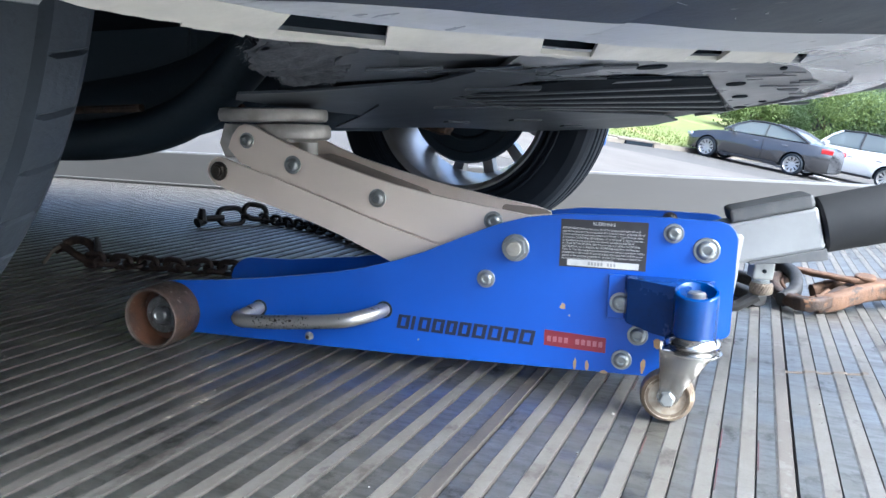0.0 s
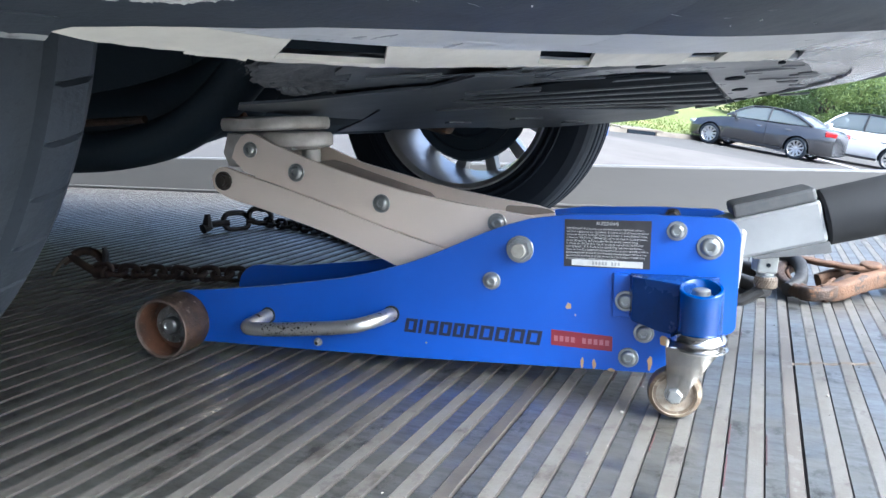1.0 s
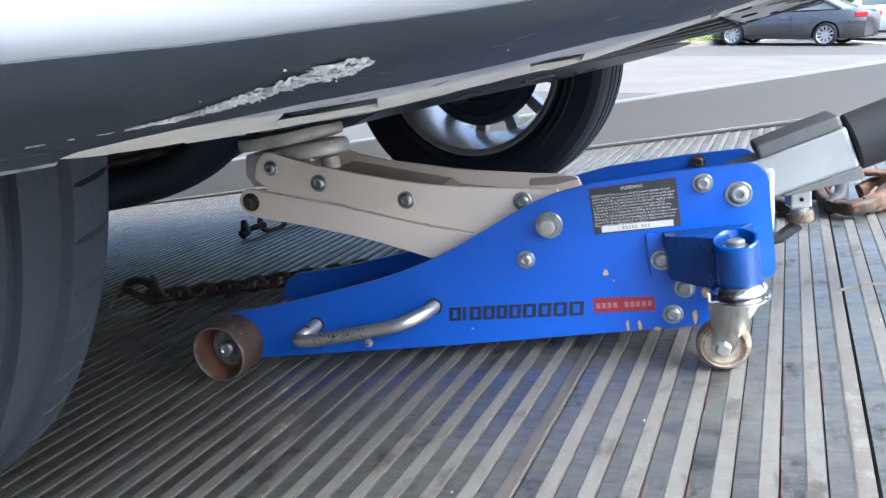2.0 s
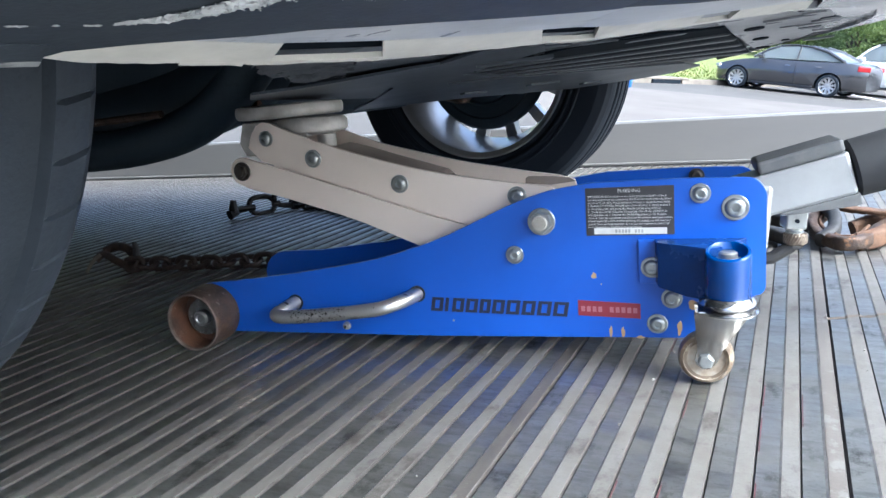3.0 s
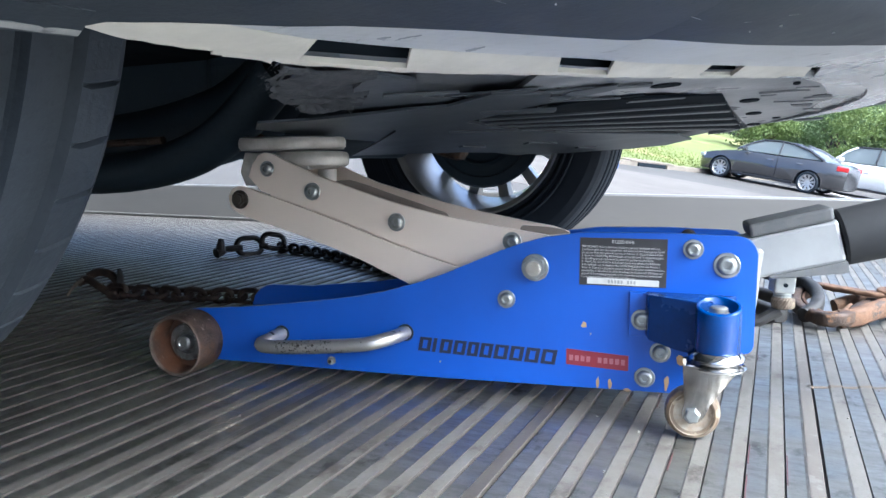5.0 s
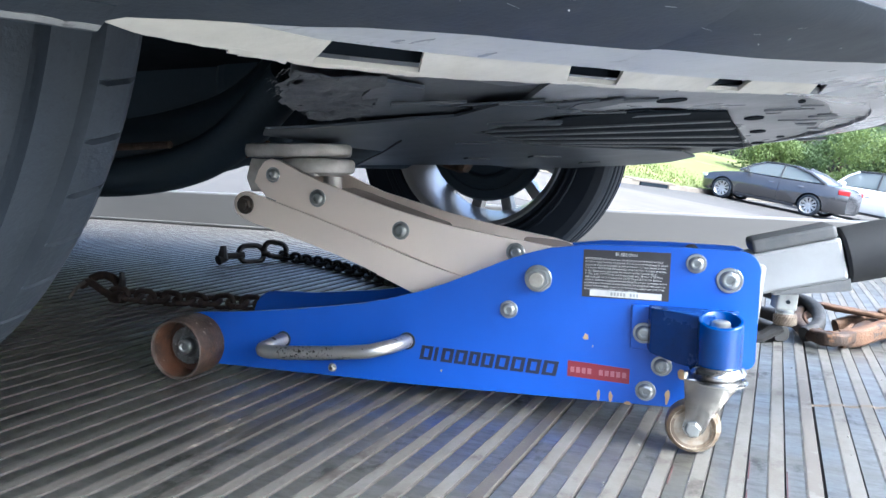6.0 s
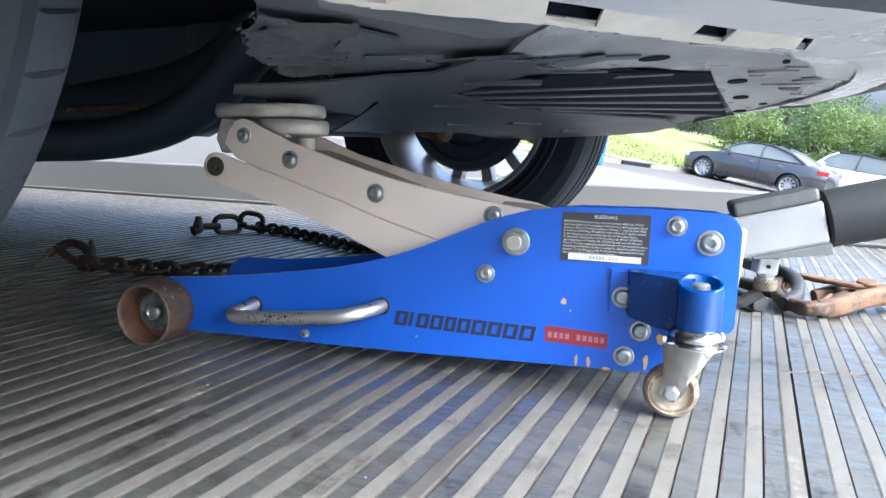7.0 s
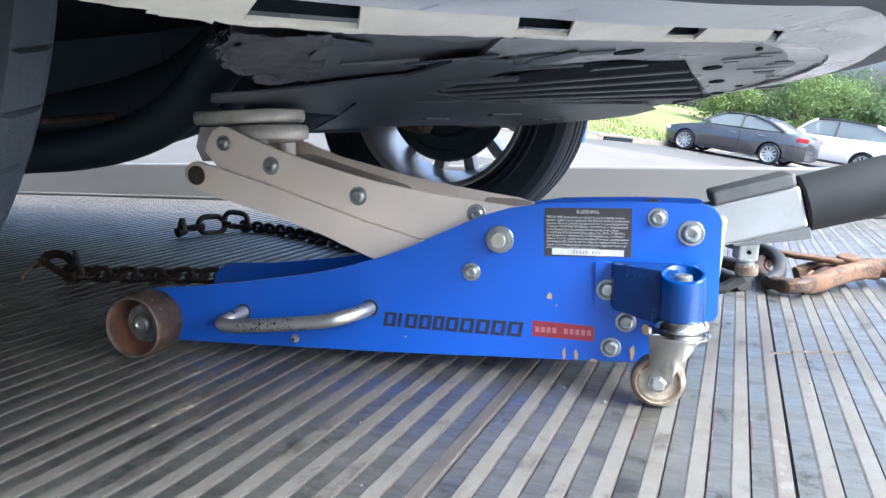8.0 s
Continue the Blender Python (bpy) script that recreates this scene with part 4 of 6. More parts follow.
def wheel(parent, at, R=0.333, w=0.22, rim_r=0.245, spokes=10, detail=True, label="", sipe=0.003, rubber=RUBBER):
    """A road wheel; its outer face looks along the local +z of at."""
    bm = tyre_mesh(B(), R, w, rim_r, 960 if detail else 48, sipe)
    tyre = part("wheel", bm, rubber, parent, label or "black tyre on a dirty alloy rim", at)
    h = w / 2
    bm = B()
    lathe(bm, [(rim_r - 0.006, -h * 0.80), (rim_r + 0.004, -h * 0.86), (rim_r + 0.005, -h * 0.92), (rim_r - 0.001, -h * 0.93), (rim_r - 0.012, -h * 0.86), (rim_r - 0.020, -h * 0.55), (rim_r - 0.034, h * 0.2), (rim_r - 0.034, h * 0.5),
               (rim_r - 0.015, h * 0.78), (rim_r - 0.004, h * 0.93), (rim_r + 0.005, h * 0.92), (rim_r, h * 0.8)], None, 64 if detail else 32)
    lathe(bm, [(0.0001, h * 0.70), (0.045, h * 0.70), (0.06, h * 0.62), (0.065, h * 0.35), (0.0001, h * 0.30)], None, 24)
    for k in range(spokes):
        a = 2 * math.pi * (k + 0.3) / spokes
        width = 0.020 if detail else 0.045
        m = Matrix.Rotation(a, 4, "Z")
        q = [m @ Vector(p) for p in ((0.05, -width / 2, h * 0.62), (0.05, width / 2, h * 0.62), (rim_r - 0.01, width * 0.7, h * 0.80), (rim_r - 0.01, -width * 0.7, h * 0.80),
                                    (0.05, -width / 2, h * 0.30), (0.05, width / 2, h * 0.30), (rim_r - 0.03, width * 0.7, h * 0.45), (rim_r - 0.03, -width * 0.7, h * 0.45))]
        v = [bm.verts.new(p) for p in q]
        for f in ((0, 1, 2, 3), (7, 6, 5, 4), (0, 4, 5, 1), (2, 6, 7, 3), (1, 5, 6, 2), (0, 3, 7, 4)):
            bm.faces.new([v[i] for i in f])
    rim = part("rim", bm, ALLOY, tyre, "dirty silver alloy rim", None, True)
    if detail:
        bm = B()
        lathe(bm, [(0.0001, -0.030), (0.085, -0.030), (0.09, -0.012), (0.134, -0.012), (0.136, -0.009), (0.136, 0.012), (0.0001, 0.014)], None, 48)
        part("brake_disc", bm, DISC, tyre, "dark rusty brake disc", None, True)
        bm = B()
        lathe(bm, [(0.0001, -0.16), (0.040, -0.16), (0.055, -0.12), (0.062, -0.06), (0.09, -0.045), (0.096, -0.052), (0.102, -0.040), (0.128, -0.040), (0.132, -0.048), (0.152, -0.046), (0.158, -0.034), (0.158, -0.027), (0.0001, -0.024)], None, 40)
        part("brake_shield", bm, ARM_BLACK, tyre, "black brake backing shield", None, True)
        bm = box(B(), (0.075, 0.16, 0.085), (-0.125, 0.02, -0.008), (0, 0, 10), bevel=0.012)
        part("brake_caliper", bm, RUST, tyre, "rusty brake caliper")
    return tyre


def car_shell(parent, paint, m, low=0.24, estate=False, cut=True, R=0.333, nose=None):
    """Body, windows and lamps; local x forward from the front axle, z from the road."""
    st = nose or [(0.90, 0.42, 0.62), (0.82, 0.62, 0.70), (0.68, 0.76, 0.76), (0.45, 0.85, 0.83)]
    st = st + [(0.0, 0.90, 0.92), (-0.5, 0.91, 0.99), (-1.2, 0.92, 1.0), (-2.0, 0.92, 1.01), (-2.8, 0.91, 1.04), (-3.3, 0.87, 1.05), (-3.62, 0.80, 1.02), (-3.78, 0.70, 0.93)]
    if estate:
        st = [(x, hw * 1.02, z + 0.12) for x, hw, z in st]
    bm = B()
    rings = []
    for x, hw, top in st:
        lo = low + (0.05 if x in (st[0][0], st[-1][0]) else 0)
        half = [(hw * 0.90, lo), (hw * 0.985, lo + 0.10), (hw, lo + 0.55 * (top - lo)), (hw * 0.975, lo + 0.80 * (top - lo)), (hw * 0.90, top - 0.035), (hw * 0.55, top - 0.005), (0, top)]
        ring = [(y, z) for y, z in half] + [(-y, z) for y, z in half[-2::-1]]
        rings.append([bm.verts.new((x, y, z)) for y, z in ring])
    n = len(rings[0])
    for a, c in zip(rings, rings[1:]):
        for k in range(n):
            bm.faces.new((a[k], a[(k + 1) % n], c[(k + 1) % n], c[k]))
    bm.faces.new(rings[0])
    bm.faces.new(rings[-1][::-1])
    bm.normal_update()
    # Black underbody in the same near-black, so nothing pale reflects in the deck.
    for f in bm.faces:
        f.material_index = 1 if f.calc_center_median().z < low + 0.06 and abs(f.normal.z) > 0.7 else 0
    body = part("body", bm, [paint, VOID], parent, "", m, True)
    # wheel arches cut through the flanks
    cutter_bm = B()
    for ax in (0, -2.78):
        for sy in (-1, 1):
            cyl(cutter_bm, R + 0.055, 0.36, (ax, sy * 0.82, R), (90, 0, 0), 32)
    cme = bpy.data.meshes.new("cut")
    cutter_bm.to_mesh(cme)
    cutter_bm.free()
    cme.materials.append(VOID)
    cutter = new("cut", cme)
    cutter.matrix_basis = Matrix()
    keep = body.parent
    body.parent, body.matrix_basis = None, Matrix()
    mod = body.modifiers.new("arches", "BOOLEAN")
    mod.operation, mod.object, mod.solver = "DIFFERENCE", cutter, "EXACT"
    bpy.context.view_layer.update()
    done = bpy.data.meshes.new_from_object(body.evaluated_get(bpy.context.evaluated_depsgraph_get()))
    body.modifiers.remove(mod)
    body.data = done
    body.parent, body.matrix_basis = keep, m
    bpy.data.objects.remove(cutter)
    # cabin
    base = 0.99 if not estate else 1.11
    roof = 1.43 if not estate else 1.68
    prof = [(-0.42, base), (-0.80, roof - 0.19), (-1.14, roof - 0.04), (-1.62, roof), (-2.12, roof - 0.03), (-2.58, roof - 0.14), (-3.10, base + 0.05)] if not estate else [(-0.45, base), (-0.75, roof - 0.24), (-1.05, roof - 0.05), (-1.7, roof), (-2.9, roof - 0.04), (-3.3, roof - 0.2), (-3.55, base + 0.05)]
    wb, wt = 0.80, 0.60

    def at_h(z):
        return wb + (wt - wb) * (z - base) / (roof - base)

    bm = B()
    L = [bm.verts.new((x, at_h(z), z)) for x, z in prof]
    Rr = [bm.verts.new((x, -at_h(z), z)) for x, z in prof]
    bm.faces.new(L)
    bm.faces.new(Rr[::-1])
    for k in range(len(prof)):
        bm.faces.new((L[k], Rr[k], Rr[(k + 1) % len(prof)], L[(k + 1) % len(prof)]))
    part("window_glass", bm, GLASS, parent, "windows with the sky's reflection in their colour", m)
    bm = B()
    top = prof[2:5]
    ring = []
    for x, z in [(top[0][0] + 0.06, top[0][1] - 0.02)] + top + [(top[-1][0] - 0.08, top[-1][1] - 0.03)]:
        ring.append([bm.verts.new((x, y * at_h(z), z + dz)) for y, dz in ((-1.03, 0.0), (-0.7, 0.025), (0, 0.032), (0.7, 0.025), (1.03, 0.0))])
    for a, c in zip(ring, ring[1:]):
        for k in range(4):
            bm.faces.new((a[k], a[k + 1], c[k + 1], c[k]))
    bmesh.ops.solidify(bm, geom=bm.faces[:], thickness=0.02)
    part("roof", bm, paint, parent, "", m, True)
    for sy in (-1, 1):
        for run, r in ((prof[:3], 0.035), (prof[4:][::-1], 0.05), ([(-1.75, base), (-1.75, roof - 0.02)], 0.03), (prof[2:5], 0.03)):
            part("pillar", tube(B(), [(px, sy * at_h(pz), pz) for px, pz in run], r, 8), paint if r > 0.031 else TRIM_BLACK, parent, "", m, True)
    top0 = 1.05 if not estate else 1.17
    for sy in (-1, 1):
        part("tail_light", box(B(), (0.34, 0.34, 0.15), (-3.585, sy * 0.62, top0 - 0.17), (0, 0, sy * 28), bevel=0.03), TAIL_RED, parent, "red tail light", m)
        part("head_light", box(B(), (0.26, 0.24, 0.10), (0.70, sy * 0.62, 0.66), (0, 0, -sy * 38), bevel=0.03), LAMP_CLEAR, parent, "clear head light", m)
        part("door_handle", box(B(), (0.18, 0.03, 0.03), (-1.55, sy * 0.925, 0.83), bevel=0.01), CHROME, parent, "", m)
        part("door_handle", box(B(), (0.18, 0.03, 0.03), (-2.45, sy * 0.922, 0.85), bevel=0.01), CHROME, parent, "", m)
        part("mirror", box(B(), (0.14, 0.2, 0.13), (-0.72, sy * 0.96, base + 0.05), bevel=0.04), paint, parent, "", m)
        part("door_gap", box(B(), (0.012, 0.01, 0.55), (-1.78, sy * 0.918, 0.62)), TRIM_BLACK, parent, "", m)
        part("sill", box(B(), (1.9, 0.06, 0.08), (-1.4, sy * 0.90, low + 0.02), bevel=0.02), TRIM_BLACK, parent, "", m)
    return body


# ---- car on the jack ----
car = thing("jacked_car", pose(-0.70, 1.03, 0), "pale silver-white car with scraped black lower bumper, lifted by trolley jack", "car")
W = Matrix.Translation((0.70, -1.03, 0))
tilt = W @ pose(-0.70, 1.03, 0.052, -2.5, -0.8, 0)
car_shell(car, DIMMED_WHITE, tilt, 0.385, nose=[(0.93, 0.16, 0.60), (0.885, 0.33, 0.66), (0.78, 0.49, 0.72), (0.62, 0.71, 0.78), (0.42, 0.83, 0.84)])
wheel(car, W @ pose(-0.692, 0.250, 0.420, 90, 0, 0), label="black front tyre hanging clear of the deck, worn grooved tread")
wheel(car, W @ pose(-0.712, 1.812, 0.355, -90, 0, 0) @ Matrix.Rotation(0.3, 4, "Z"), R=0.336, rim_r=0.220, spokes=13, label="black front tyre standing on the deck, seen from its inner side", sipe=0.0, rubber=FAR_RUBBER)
wheel(car, W @ pose(-3.48, 0.235, 0.345, 90, 0, 0), detail=False)
wheel(car, W @ pose(-3.48, 1.812, 0.336, -90, 0, 0), detail=False)

LIP_LINE = [(-0.40, 0.15, 0.337), (-0.345, 0.215, 0.334), (-0.305, 0.288, 0.332), (-0.260, 0.350, 0.331), (-0.2155, 0.401, 0.330), (-0.162, 0.480, 0.333), (-0.136, 0.516, 0.3335), (-0.083, 0.646, 0.343), (-0.042, 0.738, 0.350),
            (0.005, 0.82, 0.354), (0.048, 0.92, 0.356), (0.066, 1.03, 0.354), (0.056, 1.16, 0.349), (0.018, 1.29, 0.343), (-0.05, 1.42, 0.335), (-0.12, 1.54, 0.329), (-0.22, 1.66, 0.322), (-0.33, 1.76, 0.316), (-0.42, 1.85, 0.31)]
STEPS = 12
lip = spline(LIP_LINE, STEPS)


def lip_frame(i):
    p = lip[i]
    t = (lip[min(i + 1, len(lip) - 1)] - lip[max(i - 1, 0)])
    t.z = 0
    t.normalize()
    return p, Vector((t.y, -t.x, 0))


def along_lip(profile, i0, i1, wobble=0.0, seed=0):
    """A closed profile of (outward, up) carried along the bumper's lower edge."""
    bm = B()
    rings = []
    for i in range(i0, i1 + 1):
        p, o = lip_frame(i)
        d = wobble * noise.noise((i * 0.9, seed * 7.3, 0.2)) if wobble else 0
        rings.append([bm.verts.new(p + o * (s + (d if k < 2 else 0)) + Vector((0, 0, z))) for k, (s, z) in enumerate(profile)])
    n = len(profile)
    for a, c in zip(rings, rings[1:]):
        for k in range(n):
            bm.faces.new((a[k], a[(k + 1) % n], c[(k + 1) % n], c[k]))
    bm.faces.new(rings[0])
    bm.faces.new(rings[-1][::-1])
    return bm


VAL = [(0.0642, 0.0095), (0.090, 0.0128), (0.112, 0.0170), (0.130, 0.0225), (0.138, 0.0265), (0.142, 0.0310)]


def under_z(q):
    """Height of the bumper's underside over its lip, q outward from the lip."""
    return float(np.interp(q, [-0.015, 0.0, 0.034] + [v[0] for v in VAL], [-0.0025, 0.0, 0.0068] + [v[1] for v in VAL]))


END = len(lip) - 1
SLOTS = [(36, 46), (59, 70), (81, 86), (101, 103)]
WHITE_END = 96
edges = [29] + [i for s in SLOTS for i in s] + [END]
# Pale strip stands for light reflected in the dark plastic of the flange end.
part("paint_rub", along_lip([(0.003, under_z(0.003) - 0.0006), (0.010, under_z(0.010) - 0.0006), (0.010, under_z(0.010) + 0.001), (0.003, under_z(0.003) + 0.001)], 13, 20, 0.004, 13), LIP_SHEEN, car, "thin pale strip for the sheen along the flange", W)
part("lip_strip", along_lip([(-0.001, 0.0), (0.009, 0.0014), (0.034, 0.006), (0.034, 0.010), (0.009, 0.0062), (-0.001, 0.004)], 0, 20, 0.003, 9), VALANCE, car, "dark scuffed end of the flange", W)
# Near-black backings give each clip slot its shade.
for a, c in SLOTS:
    part("slot_backing", along_lip([(-0.008, 0.0045), (-0.006, 0.0045), (-0.006, 0.014), (0.036, 0.018), (0.036, 0.021), (-0.008, 0.019)], a - 3, c + 3), VOID, car, "near-black sheet for the shade behind the clip slot", W)


def strip_in(i):
    """Inner edge of the clip strip, outward from the lip."""
    return float(np.interp(i, [29, 35, 47, 58, 130], [0.003, -0.006, -0.006, -0.003, -0.003]))


def strip_out(i):
    return float(np.interp(i, [29, 35, 47, 58, 130], [0.034, 0.026, 0.025, 0.023, 0.022]))


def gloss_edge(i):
    """How far outward the pale grey of the underside, its painted sheen included, reaches before the black plastic
    begins.
    """
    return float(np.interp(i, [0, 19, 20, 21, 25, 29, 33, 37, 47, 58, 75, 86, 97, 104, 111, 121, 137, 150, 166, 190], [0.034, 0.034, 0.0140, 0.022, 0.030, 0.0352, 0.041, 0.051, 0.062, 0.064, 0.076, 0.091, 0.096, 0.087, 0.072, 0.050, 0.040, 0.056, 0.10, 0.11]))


def band(i0, i1, inner, outer, n=6, thick=0.005, shear=False):
    """A strip of the bumper's underside between two edges that may wander along its length."""
    bm = B()
    rings = []
    for i in range(i0, i1 + 1):
        p, o = lip_frame(i)
        qs = [inner(i) + (outer(i) - inner(i)) * k / n for k in range(n + 1)]
        along = Vector((-o.y, o.x, 0)) * (float(np.interp(i, [36, 46, 60, 84, 110], [-0.75, -0.35, -0.78, -1.05, -1.3])) if shear else 0)
        low = [bm.verts.new(p + o * q + along * (q - 0.009) + Vector((0, 0, under_z(q)))) for q in qs]
        rings.append(low + [bm.verts.new(v.co + Vector((0, 0, thick))) for v in low[::-1]])
    m = 2 * n + 2
    for a, c in zip(rings, rings[1:]):
        for k in range(m):
            bm.faces.new((a[k], a[(k + 1) % m], c[(k + 1) % m], c[k]))
    bm.faces.new(rings[0])
    bm.faces.new(rings[-1][::-1])
    return bm


for a, c in zip(edges[::2], edges[1::2]):
    part("lip_strip", band(a, c, strip_in, strip_out, 2, 0.0035, a > 29), LIP if a < WHITE_END else CHIN, car, "scraped white bumper flange" if a < WHITE_END else "", W)
for n_, (a, c) in enumerate(((29, 34), (34, 46), (46, 61), (61, 80), (80, 99), (99, END))):
    part("lip_edge", band(a, c, lambda i: strip_in(i) - 0.009 + 0.002 * (n_ % 2) + 0.003 * noise.noise((i * 0.9, n_ * 7.3, 0.2)), lambda i: strip_in(i) - 0.0002, 2, 0.003), LIP if a < 99 else CHIN, car, "ragged pale lip edge" if a < 99 else "", W)
part("bumper_underside", band(29, 97, lambda i: strip_out(i) + 0.0005, gloss_edge), VALANCE_GLOSS, car, "scuffed bumper underside, the deck's sheen in its grey", W)
part("flange_end", band(20, 29, lambda i: float(np.interp(i, [20, 22, 25, 29], [0.0130, 0.007, 0.002, -0.002])) + 0.0018 * noise.noise((i * 1.3, 5.5, 0)), lambda i: gloss_edge(i) - 0.0003), LIP, car, "torn pale end of the bumper flange", W)
part("lip_flap", along_lip([(-0.010, -0.0012), (0.0, 0.0), (0.0, 0.003), (-0.010, 0.002)], 30, 33, 0.005, 3), LIP, car, "torn hanging flap", W)
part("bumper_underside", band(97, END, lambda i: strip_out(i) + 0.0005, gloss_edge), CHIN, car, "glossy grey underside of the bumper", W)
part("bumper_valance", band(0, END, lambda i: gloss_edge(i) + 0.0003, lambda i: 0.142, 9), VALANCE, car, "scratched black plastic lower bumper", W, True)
part("bumper_cover", along_lip([(0.1415, 0.0312), (0.1475, 0.036), (0.153, 0.050), (0.158, 0.10), (0.156, 0.17), (0.146, 0.25), (0.118, 0.31), (0.05, 0.33), (0.05, 0.32), (0.11, 0.30), (0.136, 0.25), (0.148, 0.17), (0.143, 0.050)], 0, END), DIMMED_WHITE, car, "glossy pale bumper cover, paint dimmed to grey", W, True)

# long white scrape through the black plastic


def valance_z(q):
    return float(np.interp(q, [v[0] for v in VAL], [v[1] for v in VAL]))


random.seed(17)
bm = B()
for k in range(3400):
    f = random.uniform(17, 39.6)
    k0 = int(f)
    (p0, o0), (p1, o1) = lip_frame(k0), lip_frame(k0 + 1)
    p, o = p0.lerp(p1, f - k0), o0.lerp(o1, f - k0)
    along = (p1 - p0).normalized()
    grow = min(1, max(0.15, (f - 20) / 10)) * min(1, 0.3 + (39.6 - f) / 3)
    mid = float(np.interp(f, [17, 22, 26, 30, 34, 40], [0.066, 0.069, 0.080, 0.099, 0.115, 0.121]))
    t = mid + random.gauss(0, 1) * 0.0030 * grow + 0.0035 * noise.noise((f * 1.1, 4.1, 0)) * grow
    if noise.noise((f * 2.2, t * 300, 2.0)) < -0.30 or t < 0.0655 or (f < 23.5 and noise.noise((f * 1.1, 9.0, 0)) < 0.05):
        continue
    r, q = random.uniform(0.0005, 0.0015) * (0.5 + 0.5 * grow), random.uniform(0.9, 2.4)
    lift = random.uniform(0.0003, 0.0022) * grow
    ring = []
    for e in range(6):
        u, v = q * r * math.cos(e * 1.047 + random.uniform(-0.3, 0.3)), r * math.sin(e * 1.047) * random.uniform(0.6, 1.1)
        w = t + v
        ring.append(bm.verts.new(p + along * u + o * w + Vector((0, 0, valance_z(w) - 0.0003 - lift * random.random()))))
    bm.faces.new(ring)
tagged(part("scrape_mark", bm, SCRAPE, car, "rough white scrape", W), kind="stuff")
random.seed(8)
for k in range(7):
    i = random.randint(20, 84)
    p, o = lip_frame(i)
    s = random.uniform(0.094, 0.125)
    z = valance_z(s) - 0.0003
    c0 = p + o * s + Vector((0, 0, z))
    r = random.uniform(0.0003, 0.0006)
    part("scratch", box(B(), (r * random.uniform(1, 5), r, 0.0008), c0, (0, 0, random.uniform(0, 180))), SCRAPE, car, "", W)


# pale scuffs: long thin strokes on the black plastic and a row of short slanting ones beside the lip
random.seed(44)
bm = B()


def stroke(i, q, length, width, slant):
    p, o = lip_frame(i)
    a = (lip_frame(i + 1)[0] - p).normalized()
    ends = []
    for e in (-0.5, 0.5):
        c = q + e * length * math.sin(slant)
        w = width if e < 0 else width * 0.4
        for side in (-1, 1):
            qq = c + side * w * math.cos(slant)
            ends.append(p + a * (e * length * math.cos(slant)) + o * qq + Vector((0, 0, under_z(qq) - 0.0005)))
    v = [bm.verts.new(e) for e in ends]
    bm.faces.new((v[0], v[1], v[3], v[2]))


for k in range(9):
    stroke(random.randint(22, 84), random.uniform(0.10, 0.130), random.uniform(0.004, 0.014), random.uniform(0.00015, 0.0003), random.uniform(-0.5, 0.5))
for k in range(15):
    stroke(78 + k, gloss_edge(78 + k) - 0.010 + random.uniform(-0.002, 0.002), random.uniform(0.012, 0.020), random.uniform(0.0005, 0.0011), 0.9 + random.uniform(-0.2, 0.2))
tagged(part("scuff_marks", bm, SCRAPE, car, "pale scuffs and scratches", W), kind="stuff")


def tray_z(x, y):
    return 0.348 + 0.08 * (x + 0.073) - 0.05 * (y - 1.058)


def sheet(outline, thick, lift=0.0, sag=0.0, seed=0):
    """A flat panel of the undertray with the outline (x, y), following the tray's slope."""
    bm = B()
    lo = [bm.verts.new((x, y, tray_z(x, y) + lift + sag * noise.noise((x * 9, y * 9, seed)))) for x, y in outline]
    hi = [bm.verts.new(v.co + Vector((0, 0, thick))) for v in lo]
    n = len(lo)
    bm.faces.new(lo[::-1])
    bm.faces.new(hi)
    for k in range(n):
        bm.faces.new((lo[k], lo[(k + 1) % n], hi[(k + 1) % n], hi[k]))
    return bm


front_edge = [(lip[i].x - 0.002 * lip_frame(i)[1].x, lip[i].y) for i in range(38, 205, 3)]
part("tray_panel", sheet(front_edge + [(-0.46, 1.90), (-0.62, 1.80), (-0.64, 1.25), (-0.58, 0.95), (-0.51, 0.80), (-0.478, 0.71), (-0.462, 0.605), (-0.398, 0.52), (-0.36, 0.45)], 0.006, 0.010), TRAY, car, "black plastic undertray", W)
part("tray_front", sheet([(x - 0.004, y) for x, y in front_edge[13:48]] + [(-0.16, 1.56), (-0.085, 1.47), (-0.092, 1.30), (-0.098, 1.10), (-0.110, 0.98), (-0.16, 0.905), (-0.26, 0.885), (-0.30, 0.80), (-0.24, 0.70)], 0.006, 0.003), TRAY_DUSTY, car, "dusty pale front undertray", W)
part("tray_flange", sheet([(lip[k].x, lip[k].y) for k in range(48, 91, 3)] + [(-0.195, 0.735), (-0.225, 0.707), (-0.278, 0.695), (-0.291, 0.663), (-0.329, 0.589), (-0.352, 0.535), (-0.30, 0.44)], 0.004, 0.005), FLANGE, car, "pale dusty edge of the undertray", W)
part("tray_lower", sheet([(-0.602, 0.750), (-0.545, 0.774), (-0.491, 0.780), (-0.42, 0.783), (-0.375, 0.794), (-0.305, 0.747), (-0.255, 0.790), (-0.272, 0.845), (-0.415, 0.945), (-0.39, 1.14), (-0.20, 1.42), (-0.19, 1.56), (-0.25, 1.66), (-0.33, 1.68), (-0.405, 1.660), (-0.465, 1.655), (-0.613, 1.390), (-0.778, 1.255), (-0.640, 1.10), (-0.528, 0.962), (-0.520, 0.941), (-0.616, 1.067), (-0.629, 0.989), (-0.640, 0.794)], 0.003, -0.003), TRAY_BLACK, car, "black lower belly panel", W)
